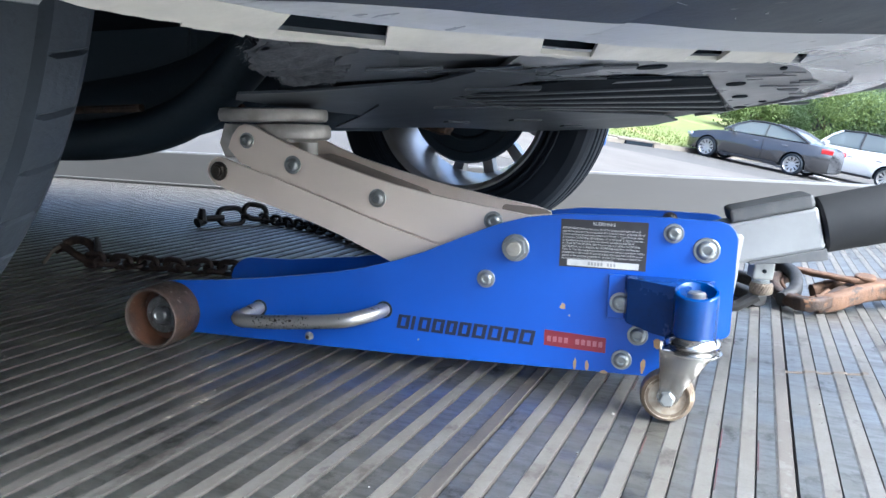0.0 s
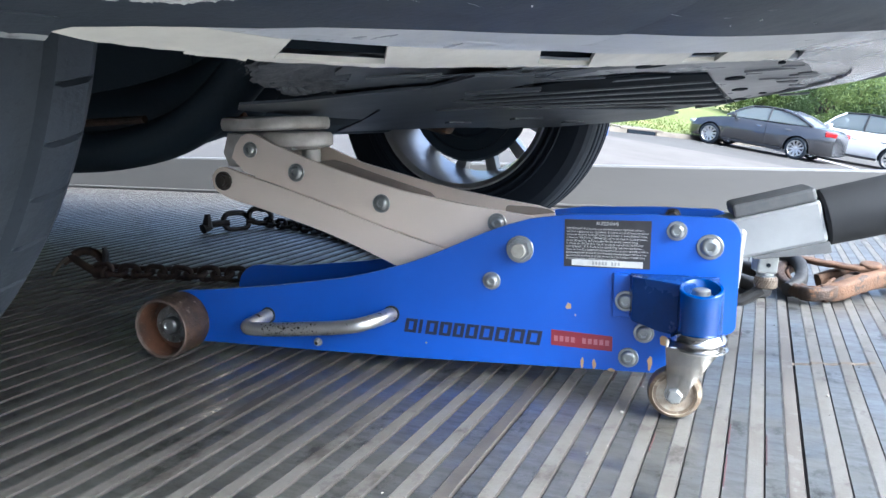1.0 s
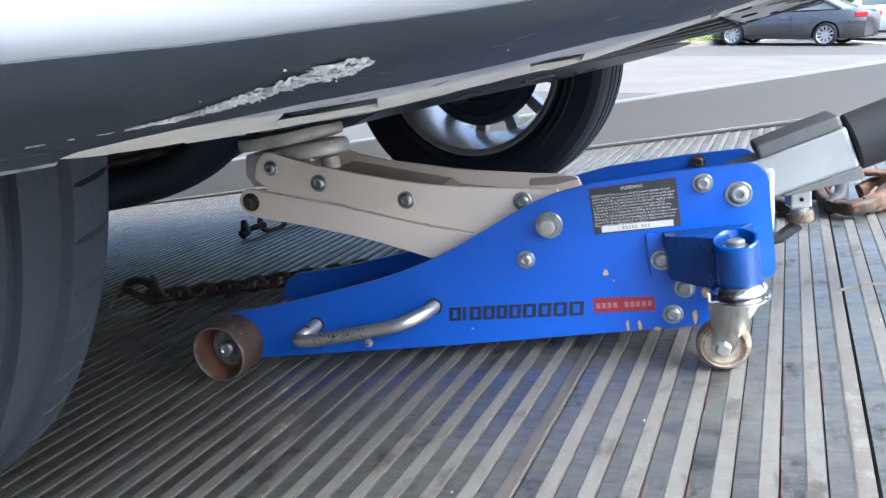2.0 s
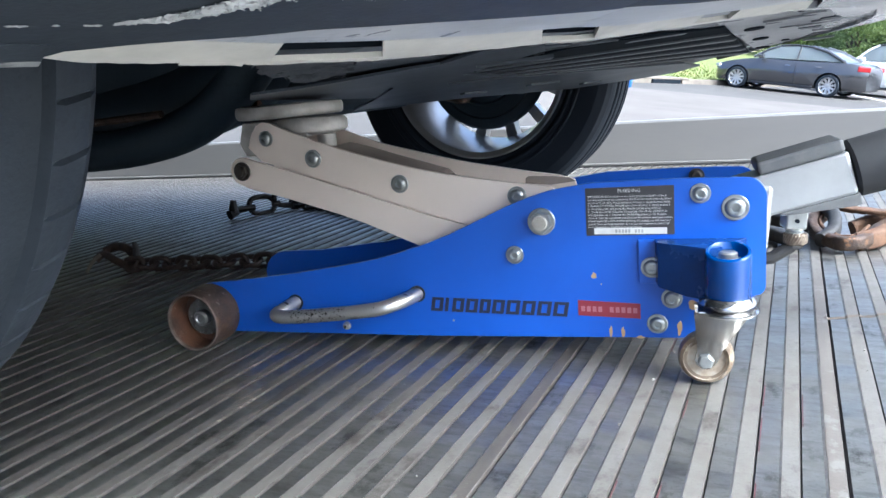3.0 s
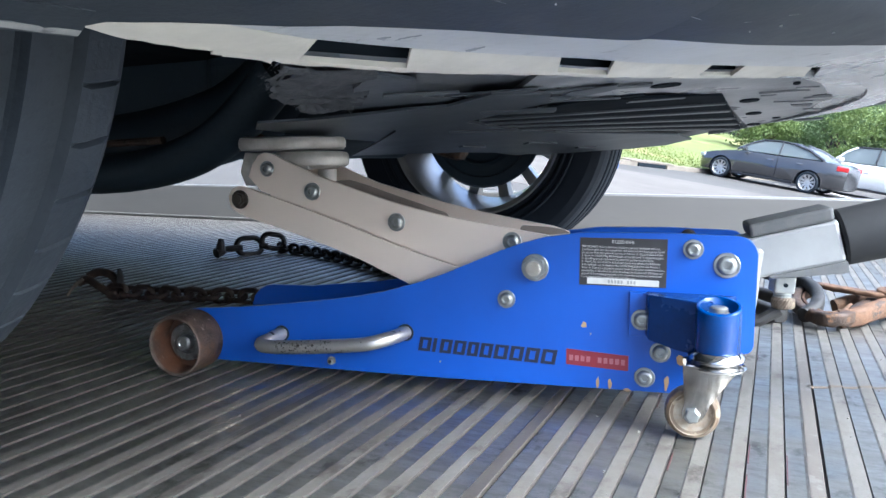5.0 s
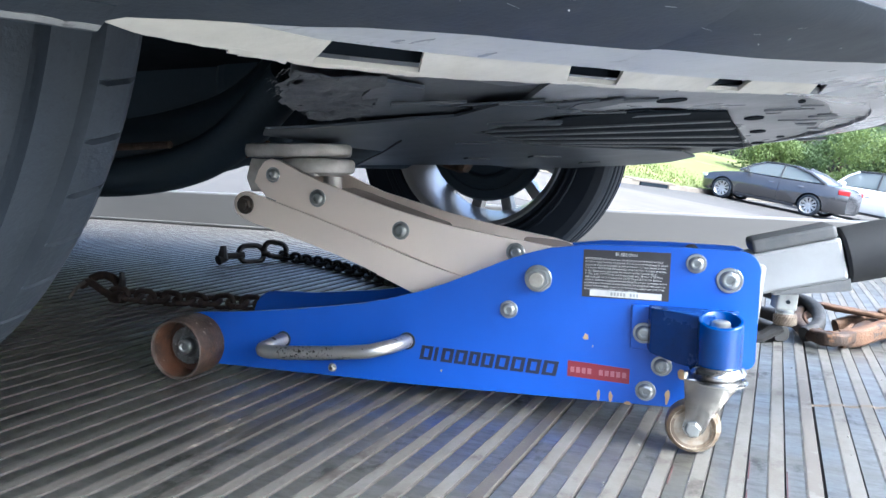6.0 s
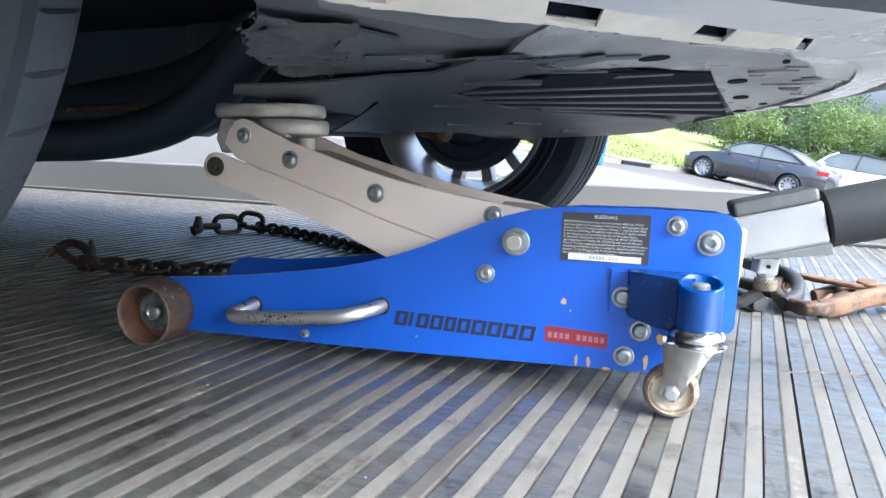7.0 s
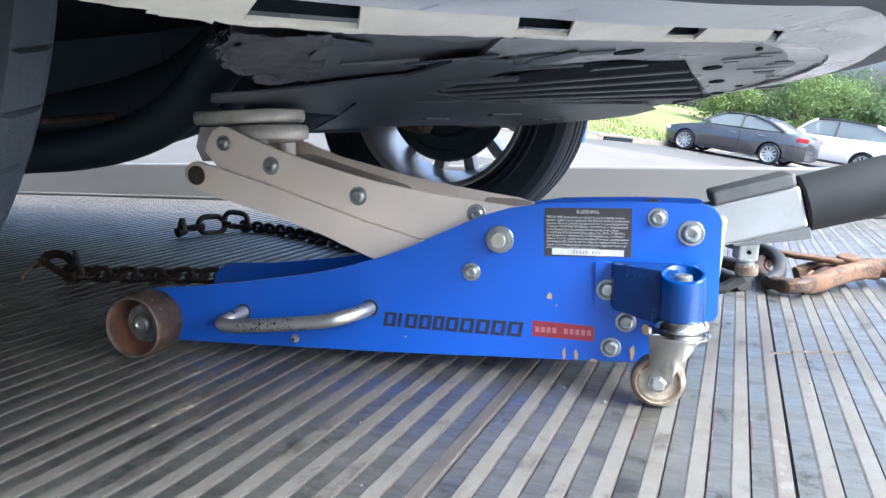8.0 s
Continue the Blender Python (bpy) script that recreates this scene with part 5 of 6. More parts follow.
for x0, y0, w, l, a in ((-0.44, 1.30, 0.03, 0.06, 50), (-0.545, 1.25, 0.022, 0.05, 60), (-0.40, 1.50, 0.03, 0.04, 40), (-0.36, 0.86, 0.02, 0.09, 25), (-0.47, 1.02, 0.012, 0.10, 32)):
    c, d = math.cos(radians(a)), math.sin(radians(a))
    part("belly_rib", sheet([(x0, y0), (x0 + l * c, y0 + l * d), (x0 + l * c - w * d, y0 + l * d + w * c), (x0 - w * d * 0.6, y0 + w * c * 0.6)], 0.004, -0.006), TRAY_BLACK, car, "", W)
# A flat near-black sheet stands for the shade between the slats.
part("louvre_recess", sheet([(-0.099, 0.972), (-0.098, 1.46), (-0.40, 1.16), (-0.41, 0.94), (-0.23, 0.893)], 0.003, 0.0005), VOID, car, "near-black sheet for the shade in the louvred opening", W)
for (x0, y0), (x1, y1), w in (((-0.099, 1.050), (-0.40, 0.955), 0.018), ((-0.099, 1.140), (-0.41, 1.005), 0.024), ((-0.099, 1.250), (-0.405, 1.055), 0.020), ((-0.099, 1.350), (-0.40, 1.115), 0.022), ((-0.11, 1.44), (-0.36, 1.18), 0.014)):
    L = math.hypot(x1 - x0, y1 - y0)
    a = math.atan2(y1 - y0, x1 - x0)
    o = (-math.sin(a) * w * 0.36, math.cos(a) * w * 0.36)
    part("louvre_slat", sheet([(x0 + o[0], y0 + o[1]), (x1 + o[0], y1 + o[1]), (x1 - o[0], y1 - o[1]), (x0 - o[0], y0 - o[1])], 0.002, -0.0015), SLAT, car, "grey louvre slat", W)
# Flat near-black discs stand for the shade inside the tray's holes.
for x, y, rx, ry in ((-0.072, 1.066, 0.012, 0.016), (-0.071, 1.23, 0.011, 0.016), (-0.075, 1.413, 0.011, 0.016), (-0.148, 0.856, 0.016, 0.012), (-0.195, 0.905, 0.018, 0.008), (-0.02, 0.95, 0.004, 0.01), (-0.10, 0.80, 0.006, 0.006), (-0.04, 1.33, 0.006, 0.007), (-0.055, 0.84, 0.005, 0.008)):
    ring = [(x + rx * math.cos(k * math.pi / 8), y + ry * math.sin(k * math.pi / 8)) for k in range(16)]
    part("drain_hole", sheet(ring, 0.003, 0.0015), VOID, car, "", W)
random.seed(12)
for k in range(10):
    x, y = random.uniform(-0.36, -0.13), random.uniform(0.66, 0.96)
    w, l = random.uniform(0.004, 0.012), random.uniform(0.03, 0.12)
    a = radians(random.uniform(8, 30))
    q = [(x, y), (x - l * math.cos(a), y - l * math.sin(a)), (x - l * math.cos(a) - w, y - l * math.sin(a) + w * 1.4), (x - w * 0.4, y + w * 1.2)]
    part("tray_rib", sheet(q, 0.002, 0.0015 - 0.002 * random.random()), random.choice((TRAY, TRAY_BLACK)), car, "", W)
for k in range(14):
    x, y = random.uniform(-0.06, 0.02), random.uniform(0.85, 1.4)
    w, l = random.uniform(0.02, 0.06), random.uniform(0.008, 0.03)
    q = [(x, y), (x + w, y + 0.012), (x + w * 0.9, y + l + 0.012), (x + 0.004, y + l - 0.004)]
    part("tray_tab", sheet(q, 0.003, 0.0 + 0.002 * random.random()), random.choice((TRAY_DUSTY, TRAY_DUSTY, TRAY)), car, "", W)

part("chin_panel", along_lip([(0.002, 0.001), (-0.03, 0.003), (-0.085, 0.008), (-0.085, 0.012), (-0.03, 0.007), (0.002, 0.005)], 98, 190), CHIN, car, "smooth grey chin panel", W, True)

part("tray_shield", sheet([(-0.36, 0.600), (-0.42, 0.665), (-0.490, 0.775), (-0.42, 0.800), (-0.345, 0.80), (-0.385, 0.735), (-0.345, 0.655)], 0.003, 0.0035, 0.003, 3), TRAY_BLACK, car, "black inner shield behind the felt", W)

# Flat black wedges laid against the undertray.
for wedge in ([(-0.253, 0.829), (-0.238, 0.806), (-0.186, 0.797), (-0.200, 0.831), (-0.230, 0.845)], [(-0.280, 0.828), (-0.270, 0.816), (-0.243, 0.850), (-0.254, 0.863)], [(-0.320, 0.742), (-0.259, 0.758), (-0.268, 0.786), (-0.316, 0.775)]):
    part("tray_recess", sheet(wedge, 0.001, -0.0005), TRAY_BLACK, car, "", W)

# torn felt hanging behind the lip
bm = B()
quad = [Vector((x, y, tray_z(x, y) + 0.003)) for x, y in ((-0.398, 0.512), (-0.350, 0.592), (-0.482, 0.782), (-0.516, 0.715))]
N = 26
grid = []
for i in range(N + 1):
    row = []
    for j in range(N + 1):
        u, v = i / N, j / N
        p = quad[0].lerp(quad[1], u).lerp(quad[3].lerp(quad[2], u), v)
        p = p + Vector((-0.026 * math.sin(math.pi * v) * (1 - u) + 0.016 * noise.noise((v * 11, 3.3, u * 2)) * (1 - u), 0.014 * noise.noise((u * 9, 1.3, 0)), 0.006 * noise.noise(p * 26) + 0.003 * noise.noise(p * 90) - 0.004 * (1 - u)))
        row.append(bm.verts.new(p))
    grid.append(row)
for i in range(N):
    for j in range(N):
        if noise.noise((i * 0.8, j * 0.8, 6)) > -0.5 or 4 < i < N - 4:
            bm.faces.new((grid[i][j], grid[i + 1][j], grid[i + 1][j + 1], grid[i][j + 1]))
bmesh.ops.solidify(bm, geom=bm.faces[:], thickness=0.004)
part("torn_liner", bm, FELT, car, "torn fuzzy grey felt liner", W, True)
random.seed(53)
bm = B()
for k in range(160):
    v = random.random()
    p = quad[0].lerp(quad[3], v) + Vector((-0.026 * math.sin(math.pi * v), 0, 0)) if k % 3 else quad[3].lerp(quad[2], v * 0.8)
    p = p + Vector((random.uniform(-0.004, 0.012), random.uniform(-0.006, 0.006), random.uniform(-0.002, 0.003)))
    tip = p + Vector((random.uniform(-0.007, 0.002), random.uniform(-0.004, 0.004), -random.uniform(0.0005, 0.003)))
    w = Vector((random.uniform(-0.5, 0.5), random.uniform(-0.5, 0.5), 0)) * 0.0016
    mid = p.lerp(tip, 0.6) + w * 0.5
    ring = [bm.verts.new(c) for c in (p - w, p + w, mid + w * 0.3, tip)]
    bm.faces.new(ring[:3])
    bm.faces.new((ring[0], ring[2], ring[3]))
tagged(part("felt_fringe", bm, FELT, car, "frayed felt threads", W), kind="stuff")

# suspension, and plain dark blocks added to close the space above it
arm_path = spline([(-1.22, 0.98, 0.242), (-1.06, 0.965, 0.250), (-0.94, 0.95, 0.266), (-0.85, 0.94, 0.292), (-0.775, 0.93, 0.332), (-0.69, 0.92, 0.40)], 8)
part("control_arm", tube(B(), arm_path, 0.034, 18), ARM_BLACK, car, "black curved lower control arm", W, True)
part("arm_casting", tube(B(), [p + Vector((0.02, 0.07, 0.055)) for p in arm_path], 0.062, 18), ARM_BLACK, car, "deep black casting of the control arm", W, True)
part("tie_rod", tube(B(), [(-1.05, 0.90, 0.297), (-0.90, 0.90, 0.303)], 0.006, 10), RUST, car, "thin rusty tie rod", W)
part("subframe", box(B(), (0.66, 0.55, 0.19), (-1.12, 1.28, 0.368), bevel=0.03, segs=4), ARM_BLACK, car, "black block in place of the subframe", W)
part("gearbox", box(B(), (0.34, 0.50, 0.15), (-0.74, 1.24, 0.388), bevel=0.04, segs=4), ARM_BLACK, car, "dark block in place of the gearbox", W)
part("bushing", tube(B(), spline([(-0.90, 0.96, 0.268), (-0.862, 0.95, 0.272), (-0.825, 0.945, 0.284), (-0.785, 0.94, 0.297), (-0.75, 0.95, 0.302)], 5), 0.011, 10, False, None), RUST_IN, car, "rusty anti-roll bar end", W, True)
part("engine_mass", box(B(), (1.3, 1.55, 0.30), (-0.80, 1.03, 0.60), bevel=0.05), LINER, car, "dark block closing the engine bay", W)
# Floor pan and rockers set low, out of view, to block light under the car.
part("floor_pan", box(B(), (2.75, 1.5, 0.06), (-2.98, 1.03, 0.325), (-2.0, 0, 0), bevel=0.02), ARM_BLACK, car, "black floor pan", W)
for y0, z0 in ((0.20, 0.345), (1.86, 0.345)):
    part("rocker_panel", box(B(), (1.75, 0.11, 0.16), (-2.45, y0, z0), bevel=0.03), TRIM_BLACK, car, "black rocker panel under the door", W)
bm = B()
ring = [(0.395 * math.cos(radians(a)), 0.395 * math.sin(radians(a))) for a in range(4, 177, 8)]
a0 = [bm.verts.new((-0.692 + x, 0.16, 0.42 + z)) for x, z in ring]
a1 = [bm.verts.new((-0.692 + x, 0.62, 0.42 + z)) for x, z in ring]
for k in range(len(ring) - 1):
    bm.faces.new((a0[k], a0[k + 1], a1[k + 1], a1[k]))
bmesh.ops.solidify(bm, geom=bm.faces[:], thickness=0.006)
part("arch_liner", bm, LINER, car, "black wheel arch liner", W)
bm = B()
a0 = [bm.verts.new((-0.712 + x, 1.92, 0.355 + z)) for x, z in ring]
a1 = [bm.verts.new((-0.712 + x, 1.50, 0.355 + z)) for x, z in ring]
for k in range(len(ring) - 1):
    bm.faces.new((a0[k], a0[k + 1], a1[k + 1], a1[k]))
bmesh.ops.solidify(bm, geom=bm.faces[:], thickness=0.006)
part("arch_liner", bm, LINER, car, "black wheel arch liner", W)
part("drive_shaft", cyl(B(), 0.016, 0.62, (-0.75, 1.42, 0.36), (86, 0, 0)), ARM_BLACK, car, "", W)
part("steering_knuckle", box(B(), (0.09, 0.06, 0.2), (-0.73, 1.66, 0.37), (0, 15, 0), bevel=0.02), RUST, car, "rusty steering knuckle", W)


# ---- chains on the deck ----
def link_mesh(length, width, r, material):
    a, b = length / 2 - width / 2, width / 2
    path = [Vector((a + b * math.cos(t), b * math.sin(t), 0)) for t in [math.pi * (k / 8 - 0.5) for k in range(9)]]
    path += [Vector((-a - b * math.cos(t), -b * math.sin(t), 0)) for t in [math.pi * (k / 8 - 0.5) for k in range(9)]]
    bm = tube(B(), path, r, 8, True)
    for f in bm.faces:
        f.smooth = True
    me = bpy.data.meshes.new("link")
    bm.to_mesh(me)
    bm.free()
    me.materials.append(material)
    return me


def chain(name, label, points, length, width, r, material, tilt0=20, seed=1):
    random.seed(seed)
    path = spline(points, 40)
    ob = thing(name, Matrix.Translation(path[0]), label, "chain")
    me = link_mesh(length, width, r, material)
    step = length - 2 * r
    dist, k, target = 0.0, 0, 0.0
    for p, q in zip(path, path[1:]):
        while dist + (q - p).length >= target:
            c = p.lerp(q, (target - dist) / max(1e-6, (q - p).length))
            d = (q - p).normalized()
            rot = d.to_track_quat("X", "Z").to_matrix().to_4x4()
            roll = (tilt0 if k % 2 else tilt0 + 78) + random.uniform(-14, 14)
            share("link", me, ob, Matrix.Translation(c - path[0]) @ rot @ Matrix.Rotation(radians(roll), 4, "X") @ Matrix.Rotation(radians(random.uniform(-6, 6)), 4, "Z"))
            target += step
            k += 1
        dist += (q - p).length
    return ob


chain("rusty_chain", "rusty brown steel chain lying on the ribbed deck", [(-1.20, 1.065, 0.016), (-1.12, 1.09, 0.013), (-1.02, 1.115, 0.013), (-0.90, 1.15, 0.013), (-0.74, 1.20, 0.013), (-0.55, 1.22, 0.013)], 0.038, 0.024, 0.0054, CHAIN)
chain("dark_chain", "dark oily steel chain lying behind the jack", [(-1.325, 1.765, 0.014), (-1.22, 1.74, 0.013), (-1.10, 1.685, 0.013), (-0.97, 1.61, 0.013), (-0.84, 1.53, 0.013), (-0.66, 1.45, 0.013)], 0.036, 0.025, 0.0052, CHAIN_DARK, seed=4)
big = thing("dark_chain_end", pose(-1.42, 1.62, 0), "dark steel chain end with toggle and long links", "chain")
part("toggle", tube(B(), [(-0.002, -0.02, 0.012), (0.002, -0.005, 0.016), (0.0, 0.0, 0.05)], 0.012, 10, False, [0.014, 0.016, 0.008]), CHAIN_DARK, big)
part("shank", tube(B(), [(0.0, 0.0, 0.022), (0.03, 0.05, 0.022)], 0.009, 10), CHAIN_DARK, big)
me = link_mesh(0.075, 0.048, 0.008, CHAIN_DARK)
share("link", me, big, pose(0.036, 0.075, 0.024, 68, 0, 62))
me = link_mesh(0.062, 0.040, 0.008, CHAIN_DARK)
share("link", me, big, pose(0.078, 0.128, 0.034, 78, 10, 40))
part("shank", tube(B(), [(0.05, 0.10, 0.022), (0.07, 0.115, 0.022)], 0.009, 10), CHAIN_DARK, big)

hook = thing("chain_hook", pose(-1.245, 1.05, 0), "rusty grab hook at the end of a chain on the deck", "hook")
part("hook_body", tube(B(), spline([(0.040, 0.004, 0.012), (0.012, 0.000, 0.026), (-0.016, -0.002, 0.038), (-0.030, -0.010, 0.030)], 6), 0.0075, 10), CHAIN, hook, "", None, True)
part("hook_back", tube(B(), spline([(0.044, 0.020, 0.030), (0.022, 0.022, 0.046), (-0.006, 0.018, 0.050), (-0.022, 0.006, 0.042)], 6), 0.0085, 10), CHAIN, hook, "", None, True)
part("hook_tip", tube(B(), [(0.046, 0.02, 0.026), (0.050, 0.02, 0.046), (0.047, 0.02, 0.060)], 0.006, 8, False, [0.008, 0.0065, 0.004]), CHAIN_WORN, hook, "worn bright tip")
part("clevis", box(B(), (0.026, 0.022, 0.018), (0.044, 0.008, 0.013), (20, 0, 15), bevel=0.005), CHAIN, hook)
part("hook_point", forged(B(), spline([(-0.020, -0.004, 0.040), (-0.036, -0.014, 0.026), (-0.046, -0.024, 0.008)], 4), 0.020, 0.007, 0.35, 0.0012, 6), HOOK_TIP, hook, "bare pale hook point", None, True)

tow = thing("tow_hook", pose(0.03, 1.50, 0), "orange rusted tow hook with dark steel ring on deck", "hook")
part("ring", forged(B(), spline([(-0.075, 0.125, 0.046), (-0.040, 0.060, 0.048), (-0.008, 0.030, 0.046), (0.010, -0.030, 0.040), (0.008, -0.095, 0.026), (-0.012, -0.130, 0.016)], 6), 0.021, 0.024, 0.4, 0.0012, 3), CHAIN_WORN, tow, "worn dark steel ring", None, True)
part("ring_shank", forged(B(), spline([(-0.19, 0.02, 0.014), (-0.09, -0.070, 0.015), (-0.046, -0.135, 0.014)], 5), 0.026, 0.024, 0.35, 0.0012, 5), CHAIN_WORN, tow, "worn dark steel link", None, True)
part("ring_shank", forged(B(), spline([(-0.19, 0.16, 0.016), (-0.09, 0.055, 0.017), (-0.02, -0.02, 0.016)], 5), 0.026, 0.024, 0.35, 0.0012, 7), CHAIN_DARK, tow, "dark oily steel link", None, True)
part("hook_body", forged(B(), spline([(0.012, 0.050, 0.036), (-0.014, 0.010, 0.030), (-0.022, -0.045, 0.024), (-0.014, -0.100, 0.019), (0.006, -0.140, 0.017), (0.030, -0.152, 0.017), (0.055, -0.128, 0.019), (0.072, -0.080, 0.022), (0.098, -0.030, 0.026)], 6), 0.017, 0.022, 0.33, 0.0022, 1), HOOK_DARK, tow, "dark rusted hook bow", None, True)
part("inner_bow", forged(B(), spline([(0.016, 0.030, 0.034), (-0.003, 0.000, 0.029), (-0.010, -0.045, 0.024), (-0.003, -0.090, 0.020), (0.012, -0.122, 0.018), (0.030, -0.131, 0.018), (0.046, -0.112, 0.020), (0.062, -0.070, 0.023)], 6), 0.006, 0.017, 0.4, 0.0014, 2), HOOK, tow, "orange rusted inside of the bow", None, True)
part("safety_latch", forged(B(), spline([(0.004, 0.030, 0.044), (0.020, 0.012, 0.046), (0.042, -0.012, 0.046), (0.068, -0.030, 0.046), (0.096, -0.040, 0.045), (0.118, -0.036, 0.044)], 6), 0.026, 0.009, 0.4, 0.0009, 4), HOOK, tow, "orange rusted latch bar", None, True)
bm = B()
for off, low in ((-0.115, 0.0), (-0.02, 0.004)):
    forged(bm, spline([(0.040, off - 0.012, 0.014), (0.066, off, 0.018 + low), (0.100, off * 0.8 + 0.012, 0.026 + low), (0.135, off * 0.5 + 0.012, 0.030), (0.165, off * 0.3, 0.030)], 5), 0.022, 0.030, 0.35, 0.0013, 9)
box(bm, (0.05, 0.055, 0.028), (0.145, -0.010, 0.030), bevel=0.008)
part("hook_throat", bm, HOOK, tow, "", None, True)
part("clevis_pin", cyl(B(), 0.017, 0.007, (0.118, -0.036, 0.051), (8, 0, 0), bevel=0.003), HOOK, tow)
part("swivel_neck", cyl(B(), 0.017, 0.05, (0.175, 0.0, 0.029), (0, 90, 4), bevel=0.003), HOOK, tow)
part("swivel_block", box(B(), (0.075, 0.085, 0.046), (0.228, 0.004, 0.027), (0, 0, 6), bevel=0.014), HOOK, tow)
for off in (-0.032, 0.038):
    part("fork_prong", box(B(), (0.11, 0.018, 0.030), (0.30, off + 0.01, 0.024), (0, 0, 5), bevel=0.005), HOOK, tow)
chain("tow_chain", "orange rusted heavy chain leading away over the deck", [(0.385, 1.52, 0.022), (0.45, 1.54, 0.018), (0.55, 1.58, 0.018), (0.9, 1.68, 0.018), (1.5, 1.75, 0.018)], 0.058, 0.042, 0.009, HOOK, 30, 6)

# grit and marks on the deck
random.seed(21)
bm = B()
for k in range(90):
    x, y = random.uniform(-0.9, 0.35), random.uniform(0.30, 1.2)
    r = random.choice((0.0005, 0.0006, 0.0008, 0.0010, 0.0016 if k % 7 == 0 else 0.0008))
    bmesh.ops.create_icosphere(bm, subdivisions=1, radius=r, matrix=pose(x, y, 0.0005 if (x - SEAM_X) % PITCH > PITCH - STRIP else -0.0012, random.uniform(0, 90), 0, random.uniform(0, 90)) @ Matrix.Diagonal((1.3, 1, 0.7, 1)))
grit = part("grit", bm, DEBRIS)
tagged(grit, "pale grit scattered over the deck", "grit", kind="stuff")
bm = B()
for k in range(1, 9):
    y = 0.45
    while y < 1.15:
        l = random.uniform(0.015, 0.07)
        if random.random() < 0.2:
            box(bm, (0.0009, l, 0.0005), (SEAM_X - k * PITCH + 0.0025, y + l / 2, -0.0015))
        y += l + random.uniform(0.01, 0.06)
marks = part("paint_marks", bm, RED_MARK)
tagged(marks, "thin red paint marks in the grooves", "marks", kind="stuff")
bm = B()
lo, hi = [], []
for k in range(34):
    x = 0.012 + k * 0.0030
    y = 1.008 + 0.0012 * k + 0.0015 * noise.noise((k * 0.35, 2.2, 0))
    h = 0.0045 + 0.002 * noise.noise((k * 0.5, 7.7, 0))
    z = 0.0004 if (x - SEAM_X) % PITCH > PITCH - STRIP else -0.0012
    lo.append(bm.verts.new((x, y - h, z)))
    hi.append(bm.verts.new((x, y + h, z)))
for k in range(33):
    bm.faces.new((lo[k], lo[k + 1], hi[k + 1], hi[k]))
tagged(part("brown_smear", bm, STAIN), "brown smear across the ribs", "stain", kind="stuff")



def on_rib(x):
    """Height of the deck's surface at x, for thin marks on it."""
    f = (x - SEAM_X) % PITCH
    return 0.0004 if f > PITCH - STRIP else -0.0012


def mark(bm, x, y, angle, length, width, seed):
    """A thin ragged stroke lying over ribs and grooves."""
    n = max(3, int(length / 0.003))
    d = Vector((math.cos(radians(angle)), math.sin(radians(angle)), 0))
    s = Vector((-d.y, d.x, 0))
    rows = []
    for k in range(n + 1):
        f = k / n
        p = Vector((x, y, 0)) + d * (f - 0.5) * length + s * 0.3 * width * noise.noise((seed, f * 4, 0))
        w = width * (0.25 + 0.75 * math.sin(math.pi * min(0.97, max(0.03, f)))) * (0.8 + 0.5 * noise.noise((seed, f * 9, 5)))
        rows.append([bm.verts.new((q.x, q.y, on_rib(q.x))) for q in (p - s * w / 2, p + s * w / 2)])
    for a, c in zip(rows, rows[1:]):
        bm.faces.new((a[0], a[1], c[1], c[0]))


random.seed(33)
bm = B()
for k in range(46):
    f = random.random()
    x, y = -0.63 + 0.11 * f + random.gauss(0, 0.012), 0.71 - 0.11 * f + random.gauss(0, 0.022)
    mark(bm, x, y, random.gauss(52, 22), random.uniform(0.008, 0.045), random.uniform(0.0006, 0.0028), k)
tagged(part("scuffs", bm, SCUFF), "dry brown scuff marks across the deck ribs", "scuffs", kind="stuff")
# the last rib of each plank, beside the seam, is darkened by oil
for seam, y0, y1, stain in ((SEAM_X - 2 * PLANK, 0.585, 0.83, WET), (SEAM_X - PLANK, 0.46, 1.02, WET), (SEAM_X, 0.50, 1.25, WET_THIN)):
    bm = B()
    rows = []
    n = int((y1 - y0) / 0.005)
    for k in range(n + 1):
        y = y0 + k * 0.005
        w = 0.0118 * min(1, 0.15 + k / 12 + 0.25 * noise.noise((k * 0.5, seam * 9, 3)), 0.2 + (n - k) / 10)
        w = max(0.002, w - 0.0018 * abs(noise.noise((k * 0.4, seam * 7, 0))))
        rows.append([bm.verts.new((seam - 0.0019 - w, y, 0.0004)), bm.verts.new((seam - 0.0019, y, 0.0004))])
    for a, c in zip(rows, rows[1:]):
        bm.faces.new((a[0], a[1], c[1], c[0]))
    tagged(part("oil_stain", bm, stain), "dark oily stain along one deck rib" if stain is WET else "thin brown stain along one deck rib", "stain", kind="stuff")


# unseen wall added beside the truck to keep light off the deck's left
bm = box(B(), (4.6, 0.25, 4.2), (-2.85, -0.85, 0.9))
tagged(part("wall_near", bm, WALL), "unseen grey plastered wall added to shade the deck", "wall", kind="structure")


# ---- yard beyond the bed ----
YARD = pose(-1.50, 27.0, -0.50, 0.5, 9.6, 0)


def yard(x, y, z=0.0, rz=0.0):
    """A pose in the yard's own plane; x to the right, y away, from the grey sedan's front wheel."""
    return YARD @ pose(x, y, z, 0, 0, rz)


bm = B()
N = 40
vs = [[bm.verts.new((-260 + 520 * (i / N), -200 + 520 * (j / N), 0)) for j in range(N + 1)] for i in range(N + 1)]
for i in range(N):
    for j in range(N):
        bm.faces.new((vs[i][j], vs[i + 1][j], vs[i + 1][j + 1], vs[i][j + 1]))
